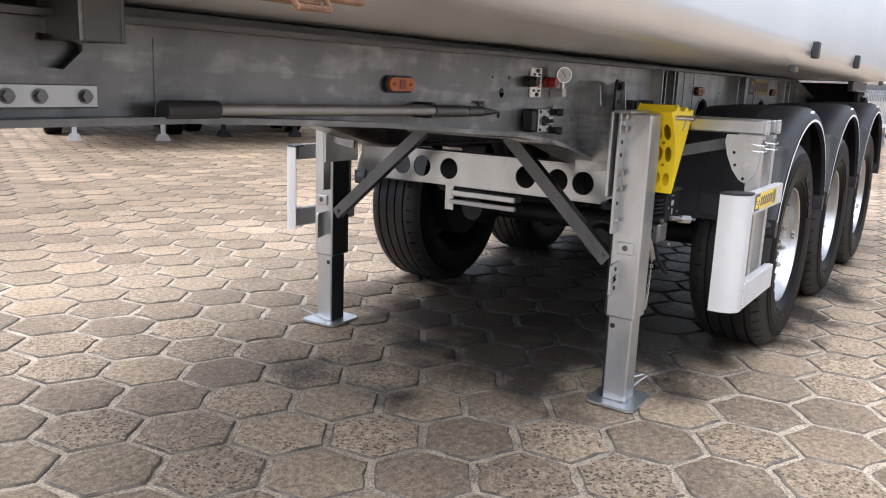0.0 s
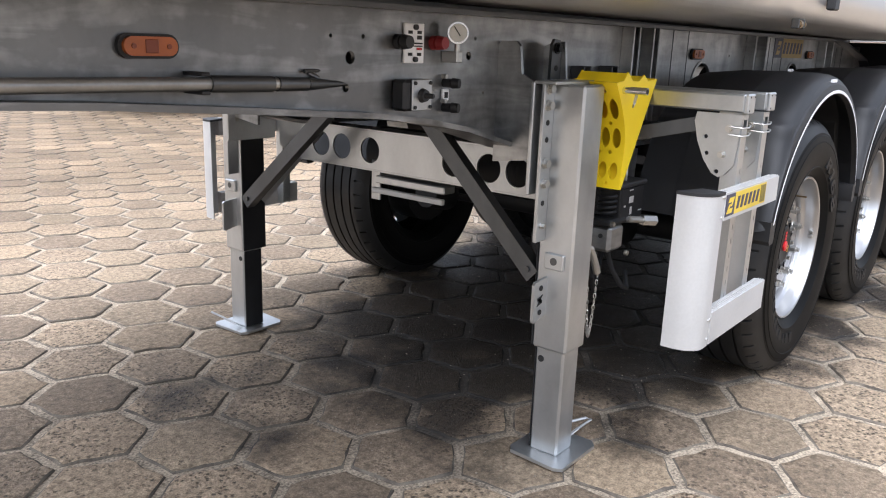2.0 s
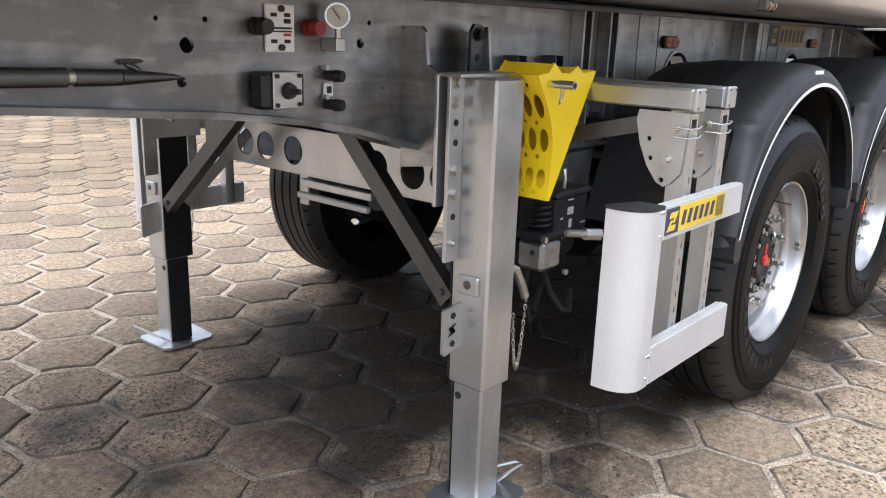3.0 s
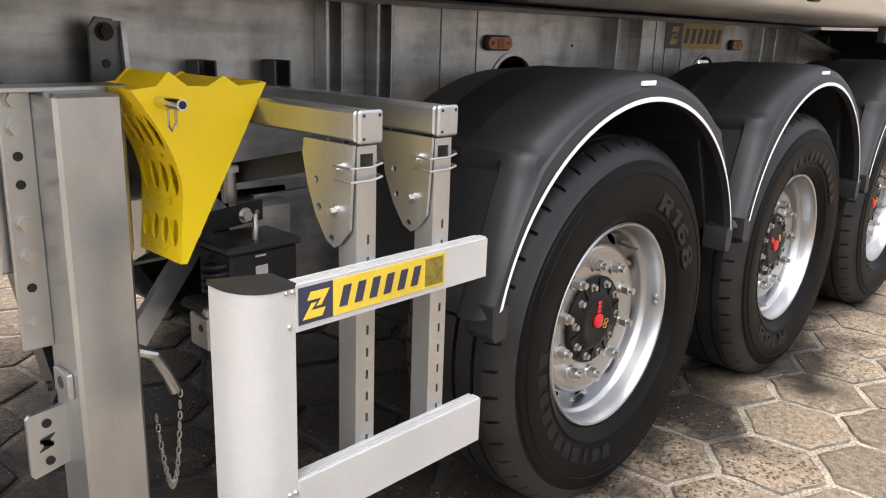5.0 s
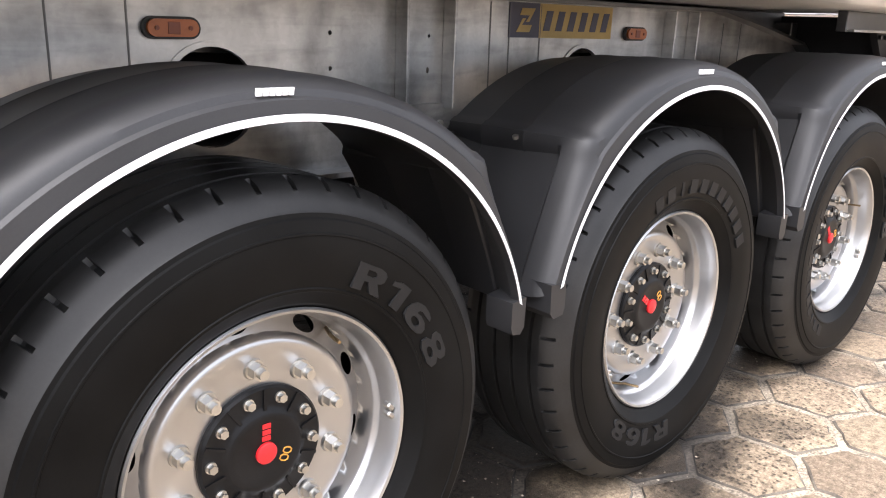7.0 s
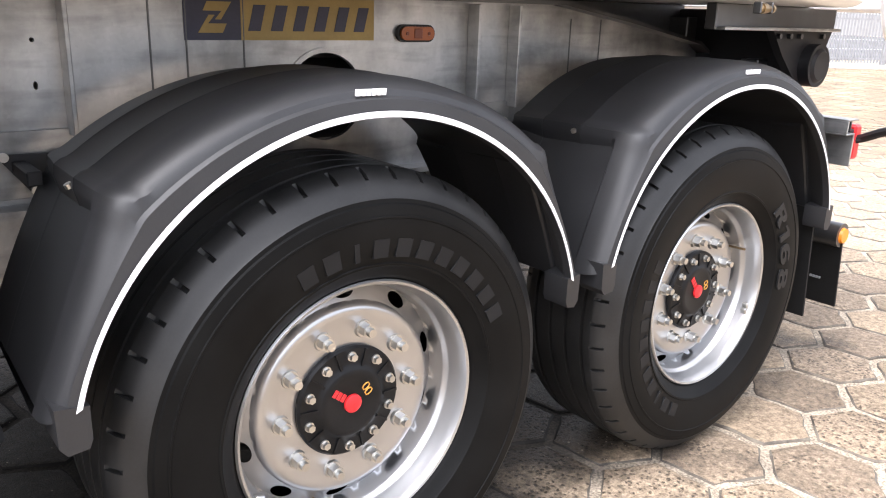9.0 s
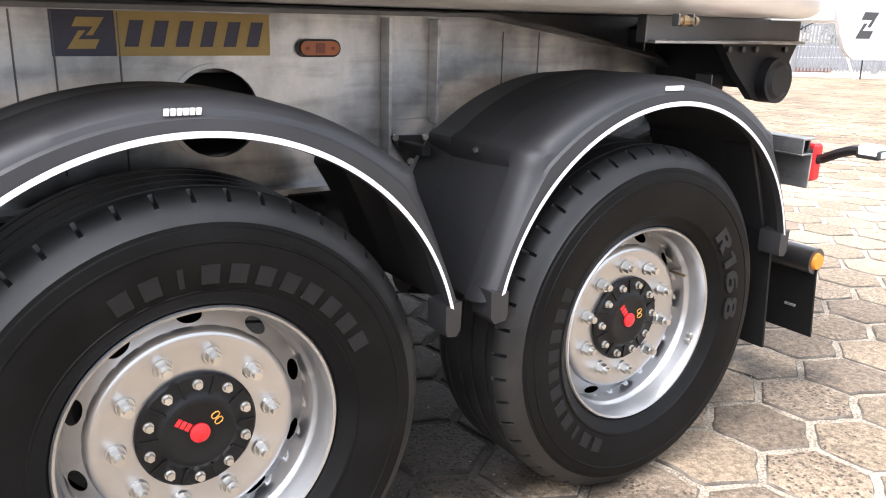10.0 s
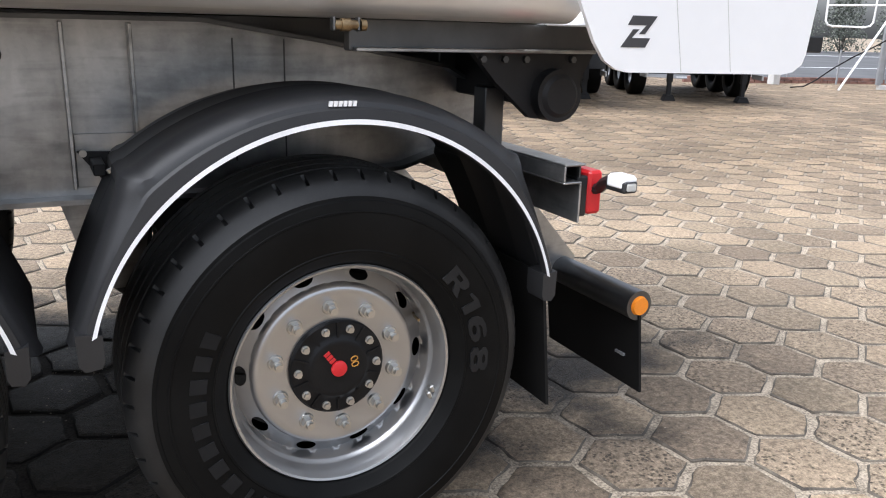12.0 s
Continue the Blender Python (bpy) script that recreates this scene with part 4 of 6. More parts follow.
# side guards on their swivel arms
def side_guard():
    back = 0.04 if MIRROR[0] else 0.0
    shift(back, -0.006, -0.004)
    for k, x in enumerate((-0.981, -0.786)):
        arm = part("guard_arm", box(bm_new(), x - 0.027, x + 0.027, -0.105, WEB, 1.133, 1.187, 0.005), GALV_BRIGHT, trailer, "square galvanised outrigger tube")
        part("arm_cap", box(bm_new(), x - 0.028, x + 0.028, -0.118, -0.104, 1.131, 1.189, 0.004), GALV_BRIGHT, arm)
        for u, v in ((-0.018, 0.02), (0.018, 0.02), (-0.018, -0.02)):
            part("cap_hole", cyl(bm_new(), (x + u, -0.1175, 1.16 + v), (x + u, -0.119, 1.16 + v), 0.003, None, 8), MARK, arm)
        sect = [(-0.105, 1.128), (0.035, 1.128), (0.04, 1.10), (0.025, 1.04), (0.0, 0.985), (-0.03, 0.945), (-0.052, 0.935), (-0.07, 0.945), (-0.095, 0.975)]
        g = part("swivel_plate", plate(bm_new(), sect, [circle(0.0, 1.055, 0.007, 10), circle(-0.008, 1.005, 0.007, 10), circle(-0.045, 0.952, 0.007, 10)], "x", x - 0.031, x - 0.025), GALV_BRIGHT, trailer, "galvanised swivel plate with bolt holes")
        for y, z in ((-0.07, 1.085), (-0.055, 1.005)):
            bm = cyl(bm_new(), (x - 0.031, y, z), (x - 0.036, y, z), 0.012, None, 14)
            nut(bm, x - 0.036, y, z, 0.009, 0.010, "x")
            part("plate_bolt", bm, ZINC, g)
            part("plate_bolt", nut(bm_new(), x + 0.026, y + 0.0, z, 0.009, 0.012, "x", 1), ZINC, g)
        p = part("guard_post", plate(bm_new(), [(x - 0.022, 0.46), (x + 0.024, 0.46), (x + 0.024, 1.126), (x - 0.022, 1.126)],
                                     [[(x - 0.014, 1.088), (x + 0.016, 1.088), (x + 0.016, 1.112), (x - 0.014, 1.112)]] + [[(x + 0.003, z - 0.009), (x + 0.009, z - 0.009), (x + 0.009, z + 0.009), (x + 0.003, z + 0.009)] for z in (0.955, 0.913, 0.78, 0.735, 0.69, 0.645, 0.60, 0.555)], "y", -0.104, -0.10), GALV_BRIGHT, trailer, "slotted galvanised guard post")
        bm = box(bm_new(), x - 0.022, x - 0.019, -0.10, -0.055, 0.46, 1.126, 0)
        box(bm, x + 0.021, x + 0.024, -0.10, -0.055, 0.46, 1.126, 0)
        part("post_side", bm, GALV_BRIGHT, p)
        for dz in (0.0, 0.024):
            part("wire_clip", rod(bm_new(), [(x - 0.05, -0.075, 1.068 + dz), (x - 0.045, -0.115, 1.066 + dz), (x, -0.118, 1.066 + dz), (x + 0.03, -0.112, 1.07 + dz), (x + 0.034, -0.09, 1.072 + dz)], 0.0025, 6), ZINC, g)
    shift(0, 0, 0.006)
    for x in (-0.955, -0.755):
        br = part("arm_bracket", box(bm_new(), x - 0.024, x - 0.019, WEB - 0.055, WEB, 1.17, 1.234, 0.002), GALV_DARK, trailer, "dark folded bracket over the outrigger arm")
        part("bracket_side", box(bm_new(), x + 0.019, x + 0.024, WEB - 0.055, WEB, 1.17, 1.234, 0.002), GALV_DARK, br)
        part("bracket_back", box(bm_new(), x - 0.019, x + 0.019, WEB - 0.008, WEB - 0.001, 1.17, 1.234, 0.001), GALV_DARK, br)
        part("bracket_bolt", nut(bm_new(), x, WEB - 0.008, 1.212, 0.010, 0.012), UNDER, br)
    shift(0.018 + back, -0.02, 0.006)
    nose = [(-1.178, -0.12)] + [(-1.215 - 0.060 * math.sin(a), -0.045 - 0.075 * math.cos(a)) for a in [math.pi / 2 * i / 8 for i in range(9)]] + [(-1.275, -0.015), (-1.27, -0.015)]
    nose += [(-1.215 - 0.055 * math.sin(a), -0.045 - 0.07 * math.cos(a)) for a in [math.pi / 2 * (8 - i) / 8 for i in range(9)]] + [(-1.178, -0.115)]
    guard = part("side_guard", prism(bm_new(), nose, "z", 0.437, 0.900), ANOD, trailer, "pale aluminium side guard with rounded front post")
    cap = [(-1.176, -0.121)] + [(-1.215 - 0.061 * math.sin(a), -0.045 - 0.076 * math.cos(a)) for a in [math.pi / 2 * i / 8 for i in range(9)]] + [(-1.276, -0.012), (-1.176, -0.05)]
    part("post_cap", prism(bm_new(), cap, "z", 0.900, 0.909), PLASTIC, guard, "black plastic cap")
    for z0, z1, x1 in ((0.823, 0.905, -0.695), (0.442, 0.542, -0.692)):
        ridge = [(-0.123, z0), (-0.123, z1)]
        for y in (-0.117, -0.110, -0.103):
            ridge += [(y - 0.002, z1), (y - 0.0015, z1 + 0.003), (y + 0.0015, z1 + 0.003), (y + 0.002, z1)]
        bm = prism(bm_new(), ridge + [(-0.088, z1), (-0.088, z0)], "x", -1.178, x1)
        part("guard_rail", bm, ANOD, guard)
        for x, dz in ((-1.195, 0.03), (-1.183, 0.03), (-1.19, -0.03)):
            part("rivet", cyl(bm_new(), (x, -0.1195, (z0 + z1) / 2 + dz), (x, -0.1235, (z0 + z1) / 2 + dz), 0.005, 0.003, 10), ZINC, guard)
    if not MIRROR[0]:
        st = part("maker_sticker", box(bm_new(), -1.102, -0.824, -0.1245, -0.1228, 0.834, 0.899, 0), STICK_Y, guard, "yellow and navy maker's sticker")
        part("sticker_field", box(bm_new(), -1.174, -1.1025, -0.1245, -0.1228, 0.834, 0.899, 0), STICK_B, st)
        part("printed_field", box(bm_new(), -0.878, -0.829, -0.1253, -0.1245, 0.839, 0.894, 0), PRINT, st, "olive printed square")
        bars(st, -1.092, -0.886, 0.848, 0.885, -0.1245, 6, STICK_B)
        emblem(st, -1.166, -1.11, 0.842, 0.888, -0.1245, STICK_Y)


def bars(parent, x0, x1, z0, z1, y, n, mat, lean=0.010):
    """A word drawn as plain slanted blocks."""
    w = (x1 - x0) / n
    for i in range(n):
        a, b = x0 + i * w + w * 0.10, x0 + (i + 1) * w - w * 0.10
        part("word_bar", prism(bm_new(), [(a, z0), (b - lean, z0), (b, z1), (a + lean, z1)], "y", y - 0.0012, y), mat, parent)


def emblem(parent, x0, x1, z0, z1, y, mat):
    """The maker's emblem as two interlocking slanted blocks."""
    w, h = x1 - x0, z1 - z0
    up = [(0.287, 1.0), (1.0, 1.0), (0.674, 0.426), (0.50, 0.426), (0.70, 0.70), (0.163, 0.70)]
    for flip in (False, True):
        pts = [(x0 + (1 - u if flip else u) * w, z0 + (1 - v if flip else v) * h) for u, v in up]
        part("emblem_block", prism(bm_new(), pts, "y", y - 0.0012, y), mat, parent)


both_sides(side_guard)

# sticker on the chassis web
st = part("maker_sticker", box(bm_new(), 1.320, 1.707, WEB - 0.0022, WEB - 0.0004, 1.281, 1.386, 0), OCHRE, trailer, "ochre and navy maker's sticker")
part("sticker_field", box(bm_new(), 1.178, 1.3195, WEB - 0.0022, WEB - 0.0004, 1.281, 1.386, 0), STICK_B, st)
bars(st, 1.332, 1.696, 1.303, 1.365, WEB - 0.0022, 6, STICK_B, 0.016)
emblem(st, 1.211, 1.297, 1.298, 1.37, WEB - 0.0022, OCHRE)


# wheels
def tyre_mesh(tread_only):
    half = [(0.286, -0.035), (0.297, -0.050), (0.306, -0.063), (0.312, -0.069), (0.335, -0.083), (0.337, -0.0862), (0.3425, -0.0880), (0.3445, -0.0858), (0.385, -0.0955), (0.425, -0.098), (0.440, -0.0972), (0.4415, -0.0990), (0.4450, -0.0987), (0.4465, -0.0962), (0.452, -0.0955), (0.468, -0.0925), (0.471, -0.0885), (0.479, -0.0870), (0.4825, -0.083), (0.497, -0.075), (0.513, -0.062), (0.5255, -0.047), (0.5305, -0.034), (0.533, -0.028), (0.534, -0.024)]
    tread = []
    for g in (0.005, 0.067, 0.127, 0.189):
        tread += [(0.534, g - 0.006), (0.521, g - 0.0055), (0.521, g + 0.0055), (0.534, g + 0.006)]
    prof = half + tread + [(r, 0.194 - y) for r, y in reversed(half)]
    sh = len(half)
    rows = {sh - 2: -0.013, sh - 3: -0.015, sh - 4: -0.012}
    inner = {len(prof) - 1 - k: v for k, v in rows.items()}

    # narrow upright notches in both shoulders
    steps = ((0.0, 0), (0.22, 0), (0.43, 0), (0.44, 1), (0.56, 1), (0.57, 0), (0.78, 0))
    bm, cols, m = bm_new(), [], len(prof)
    for k in range(46):
        for q, cut in steps:
            a = 2 * math.pi * (k + q) / 46
            cols.append([bm.verts.new(((r + (rows.get(j, inner.get(j, 0.0)) if cut else 0)) * math.cos(a), y, (r + (rows.get(j, inner.get(j, 0.0)) if cut else 0)) * math.sin(a))) for j, (r, y) in enumerate(prof)])
    first = 17
    for A, B in zip(cols, cols[1:] + cols[:1]):
        for j in range(m - 1):
            if (first <= j < m - 1 - first) == tread_only:
                bm.faces.new((A[j], A[j + 1], B[j + 1], B[j]))
    bmesh.ops.delete(bm, geom=[v for v in bm.verts if not v.link_faces], context="VERTS")
    return bm


def rim_mesh():
    bm = lathe(bm_new(), [(0.288, -0.018), (0.297, -0.052), (0.301, -0.060), (0.297, -0.0645), (0.291, -0.062), (0.2865, -0.050), (0.283, -0.034), (0.280, -0.012), (0.278, -0.004), (0.272, 0.002), (0.2695, 0.008), (0.269, 0.03), (0.267, 0.054)], 96)
    lathe(bm, [(0.228, 0.031), (0.2265, 0.020), (0.2235, 0.012), (0.218, 0.0075), (0.210, 0.0058), (0.198, 0.0075), (0.15, 0.012), (0.128, 0.012)], 96)
    # sloping ring with ten hand holes
    r0, r1, y0, y1 = 0.267, 0.228, 0.054, 0.031
    L = 2 * math.pi
    n = 120
    lo = [(L * i / n, 0.0) for i in range(n + 1)]
    hi = [(L * i / n, 1.0) for i in range(n, -1, -1)]
    holes = []
    for k in range(10):
        c = L * (k + 0.5) / 10
        holes.append([(c + 0.112 * math.cos(2 * math.pi * i / 18), 0.46 + 0.40 * math.sin(2 * math.pi * i / 18)) for i in range(18)])
    tmp = bm_new()
    edges = []
    for loop in (lo + hi, *holes):
        vs = [tmp.verts.new((u * 0.233, v * 0.066, 0)) for u, v in loop]
        edges += [tmp.edges.new((vs[i], vs[(i + 1) % len(vs)])) for i in range(len(vs))]
    bmesh.ops.triangle_fill(tmp, use_beauty=True, use_dissolve=False, edges=edges)
    tmp.verts.index_update()
    made = []
    for v in tmp.verts:
        a, s = v.co.x / 0.233, v.co.y / 0.066
        r, y = r0 + (r1 - r0) * s, y0 + (y1 - y0) * s
        made.append(bm.verts.new((r * math.cos(a), y, r * math.sin(a))))
    for f in tmp.faces:
        bm.faces.new([made[v.index] for v in f.verts])
    tmp.free()
    bmesh.ops.remove_doubles(bm, verts=bm.verts, dist=2e-4)
    return bm


GLYPHS = {
    "R": (0.90, [(0, 0), (0, 1), (0.58, 1), (0.74, 0.95), (0.82, 0.84), (0.82, 0.60), (0.76, 0.49), (0.66, 0.43), (0.90, 0), (0.57, 0), (0.40, 0.37), (0.28, 0.37), (0.28, 0)],
          [[(0.28, 0.59), (0.28, 0.80), (0.48, 0.80), (0.54, 0.75), (0.54, 0.65), (0.48, 0.59)]]),
    "1": (0.76, [(0.08, 0.68), (0.08, 0.84), (0.34, 1.0), (0.62, 1.0), (0.62, 0), (0.34, 0), (0.34, 0.76)], []),
    "6": (0.98, [(0.78, 0.80), (0.74, 0.93), (0.58, 1.0), (0.36, 1.0), (0.14, 0.88), (0.02, 0.64), (0.0, 0.36), (0.06, 0.14), (0.24, 0.01), (0.50, 0), (0.74, 0.08), (0.86, 0.26),
                 (0.84, 0.46), (0.70, 0.60), (0.48, 0.64), (0.32, 0.58), (0.36, 0.72), (0.46, 0.79), (0.56, 0.77)],
          [[(0.44 + 0.17 * math.cos(math.pi * k / 6), 0.31 + 0.14 * math.sin(math.pi * k / 6)) for k in range(12)]]),
    "8": (0.88, [(0.22, 1), (0.64, 1), (0.79, 0.88), (0.80, 0.66), (0.70, 0.53), (0.84, 0.40), (0.85, 0.15), (0.68, 0), (0.18, 0), (0.01, 0.15), (0.02, 0.40), (0.16, 0.53), (0.06, 0.66), (0.07, 0.88)],
          [[(0.43 + 0.15 * math.cos(math.pi * k / 6), 0.75 + 0.10 * math.sin(math.pi * k / 6)) for k in range(12)],
           [(0.43 + 0.17 * math.cos(math.pi * k / 6), 0.28 + 0.13 * math.sin(math.pi * k / 6)) for k in range(12)]]),
}


def arc_word(parent, text, mid, span, r0, h, y, mat):
    """Raised lettering round the side wall, read clockwise."""
    bm, at = bm_new(), 0.0
    for c in text:
        wide, outer, holes = GLYPHS[c]
        plate(bm, [(at + u, v) for u, v in outer], [[(at + u, v) for u, v in hole] for hole in holes], "z", 0.0, 1.0)
        at += wide + 0.07
    half = (at - 0.07) / 2
    for v in bm.verts:
        u, w, top = v.co.x - half, v.co.y * h, v.co.z > 0.5
        a, r = radians(mid) - u / half * radians(span / 2), r0 + w
        v.co = (r * math.cos(a), y - (r - 0.35) * 0.055 - (0.0025 if top else -0.003), r * math.sin(a))
    return part("side_wall_lettering", bm, mat, parent, "pale raised characters")


def arc_bars(parent, n, mid, span, r0, h, y, mat):
    """A word round the side wall, drawn as plain raised blocks."""
    step = radians(span) / n
    for k in range(n):
        a1 = radians(mid + span / 2) - (k + 0.18) * step
        a0 = radians(mid + span / 2) - (k + 0.82) * step
        if k == 2:
            a1 -= step * 0.22
            a0 += step * 0.22
        bm = bm_new()
        lo, hi = [], []
        for i in range(4):
            a = a0 + (a1 - a0) * i / 3
            for r, dest in ((r0, lo), (r0 + h, hi)):
                dest.append([bm.verts.new((r * math.cos(a), y - (r - 0.35) * 0.055 + d, r * math.sin(a))) for d in (0.003, -0.0022)])
        for i in range(3):
            bm.faces.new((lo[i][1], lo[i + 1][1], hi[i + 1][1], hi[i][1]))
            bm.faces.new((lo[i][0], lo[i + 1][0], lo[i + 1][1], lo[i][1]))
            bm.faces.new((hi[i][0], hi[i + 1][0], hi[i + 1][1], hi[i][1]))
        bm.faces.new((lo[0][0], lo[0][1], hi[0][1], hi[0][0]))
        bm.faces.new((lo[3][0], lo[3][1], hi[3][1], hi[3][0]))
        part("word_bar", bm, mat, parent)


wheel = new("wheel")
wheel.parent = trailer
tagged(wheel, "black truck tyre on a silver steel rim")
tyre = part("tyre", tyre_mesh(False), RUBBER, wheel, "black rubber tyre side walls", 28)
part("tread", tyre_mesh(True), TREAD, tyre, "notched tread, dust and sky light in its grey", 28)
part("rim", rim_mesh(), RIM, wheel, "silver steel rim with hand holes", 40)
part("brake_drum", lathe(bm_new(), [(0.0, 0.12), (0.20, 0.12), (0.21, 0.14), (0.21, 0.3), (0.0, 0.3)], 40), UNDER, wheel)
part("tyre_valve", rod(bm_new(), [(0.262, 0.05, 0.02), (0.25, 0.01, 0.03), (0.245, -0.03, 0.035)], 0.004, 6), BRASS, wheel)
bm = bm_new()
for i in range(2):
    a = radians(-42 + i * 4)
    box(bm, 0.277 * math.cos(a) - 0.006, 0.277 * math.cos(a) + 0.006, -0.05, -0.03, 0.277 * math.sin(a) - 0.011, 0.277 * math.sin(a) + 0.011, 0.003)
part("balance_weight", bm, ZINC, wheel)
arc_word(wheel, "R168", 0, 50, 0.353, 0.052, -0.0925, LETTER)
arc_bars(wheel, 11, 180, 96, 0.358, 0.040, -0.0925, FAINT)

hub = new("wheel_hub")
hub.parent = trailer
tagged(hub, "black hub with zinc nuts and red button")
part("hub_flange", lathe(bm_new(), [(0.131, 0.05), (0.131, 0.003), (0.126, -0.002), (0.094, -0.003), (0.086, -0.006), (0.081, -0.0095), (0.077, -0.0115), (0.066, -0.0125), (0.062, -0.0115), (0.0005, -0.0115)], 64), HUB, hub)
for k in range(10):
    a = 2 * math.pi * (k + 0.5) / 10
    x, z = 0.109 * math.cos(a), 0.109 * math.sin(a)
    bm = cyl(bm_new(), (x, -0.002, z), (x, -0.006, z), 0.0115, None, 14)
    nut(bm, x, -0.006, z, 0.0088, 0.011)
    part("hub_bolt", bm, ZINC, hub)
    a += math.pi / 10
    bm = bm_new()
    q = Vector((math.cos(a), 0, math.sin(a)))
    t = Vector((-math.sin(a), 0, math.cos(a))) * 0.003
    vs = [bm.verts.new(q * r + s + Vector((0, y, 0))) for r, s, y in ((0.086, t, 0.0), (0.126, t, 0.0), (0.126, -t, 0.0), (0.086, -t, 0.0), (0.086, t, -0.009), (0.126, t, -0.005), (0.126, -t, -0.005), (0.086, -t, -0.009))]
    for f in ((0, 1, 2, 3), (4, 5, 6, 7), (0, 1, 5, 4), (2, 3, 7, 6), (1, 2, 6, 5), (0, 3, 7, 4)):
        bm.faces.new([vs[i] for i in f])
    part("hub_web", bm, HUB, hub)
    a = 2 * math.pi * k / 10 + 0.1
    x, z = 0.168 * math.cos(a), 0.168 * math.sin(a)
    bm = cyl(bm_new(), (x, 0.013, z), (x, 0.005, z), 0.0225, 0.0195, 20)
    nut(bm, x, 0.005, z, 0.0165, 0.022)
    cyl(bm, (x, -0.016, z), (x, -0.031, z), 0.0105, 0.010, 12)
    part("wheel_nut", bm, ZINC, hub)
part("red_button", lathe(bm_new(), [(0.022, -0.0105), (0.0215, -0.017), (0.016, -0.0195), (0.0005, -0.0203)], 32), RED, hub)
for k in range(3):
    part("word_bar", box(bm_new(), -0.060 + k * 0.0125, -0.050 + k * 0.0125, -0.0137, -0.0115, -0.009, 0.009, 0.0005), RED, hub)
for dx, dz in ((0.0085, 0.047), (0.0225, 0.040)):
    ring = [Vector((dx + u * 0.94 + v * 0.34, -0.0125, dz + v * 0.94 - u * 0.34)) for u, v in ((-0.006, -0.004), (-0.003, -0.009), (0.003, -0.009), (0.006, -0.004), (0.006, 0.004), (0.003, 0.009), (-0.003, 0.009), (-0.006, 0.004))]
    part("printed_mark", rod(bm_new(), ring, 0.0016, 6, True), GOLD, hub)

for k, (ax, tyre_turn, hub_turn) in enumerate(zip(AXLES, (42, 250, 18), (-93, -38, -54))):
    for far in (False, True):
        y = 2 * YC if far else 0.0
        first = k == 0 and not far
        if first:
            wheel.matrix_basis = pose(ax, 0, HUB_Z, 0, -tyre_turn, 0)
            hub.matrix_basis = pose(ax, 0, HUB_Z, 0, -hub_turn, 0)
        else:
            turn = pose(0, 0, 0, 0, 0, 180 if far else 0)
            copy_thing(wheel, pose(ax, y, HUB_Z) @ turn @ pose(0, 0, 0, 0, -tyre_turn, 0))
            copy_thing(hub, pose(ax, y, HUB_Z) @ turn @ pose(0, 0, 0, 0, -hub_turn, 0))


# axles, air springs and trailing arms
for ax in AXLES:
    part("axle_tube", cyl(bm_new(), (ax, 0.3, HUB_Z), (ax, 2 * YC - 0.3, HUB_Z), 0.065, None, 24), UNDER, trailer)


def suspension():
    for ax in AXLES:
        arm = [(ax - 0.52, 0.70), (ax - 0.46, 0.78), (ax - 0.1, 0.64), (ax + 0.38, 0.60), (ax + 0.38, 0.545), (ax - 0.1, 0.52), (ax - 0.44, 0.62)]
        t = part("trailing_arm", prism(bm_new(), arm, "y", 0.55, 0.64), UNDER, trailer)
        part("arm_hanger", prism(bm_new(), [(ax - 0.62, 0.93), (ax - 0.36, 0.93), (ax - 0.42, 0.64), (ax - 0.54, 0.64)], "y", 0.53, 0.66), GALV, trailer)
        bm = bm_new()
        prof = [(0.09, 0.60), (0.12, 0.62), (0.135, 0.70), (0.13, 0.76), (0.14, 0.82), (0.13, 0.90), (0.08, 0.93)]
        n = 28
        rings = [[bm.verts.new((ax + 0.3 + r * math.cos(2 * math.pi * i / n), 0.60 + r * math.sin(2 * math.pi * i / n), z)) for i in range(n)] for r, z in prof]
        for A, B in zip(rings[:-1], rings[1:]):
            for i in range(n):
                bm.faces.new((A[i], A[(i + 1) % n], B[(i + 1) % n], B[i]))
        bm.faces.new(rings[0]), bm.faces.new(rings[-1])
        part("air_spring", bm, RUBBER, trailer)
        part("brake_chamber", cyl(bm_new(), (ax - 0.26, 0.62, HUB_Z + 0.02), (ax - 0.42, 0.62, HUB_Z + 0.04), 0.085, 0.07, 24), UNDER, trailer)


both_sides(suspension)


# mudguards
def mudguard_curves(rx, n=120):
    """Inner edge (an upright oval) and outer edge (flat arch on straight sides), front to rear, about the guard's middle."""
    inner, outer = [], []
    for i in range(n + 1):
        s = i / n
        a = radians(180 - 13.9 - (180 - 27.8) * s)
        inner.append((rx * math.cos(a), 0.597 + 0.568 * math.sin(a)))
        if s < 0.22:
            q = s / 0.22
            outer.append((-0.635 + 0.130 * q, 0.70 + 0.347 * q))
        elif s > 0.78:
            q = (1 - s) / 0.22
            outer.append((0.635 - 0.130 * q, 0.70 + 0.347 * q))
        else:
            w = math.asin(0.505 / 0.757) * (2 * (s - 0.22) / 0.56 - 1)
            outer.append((0.757 * math.sin(w), 0.483 + 0.757 * math.cos(w)))
    return inner, outer


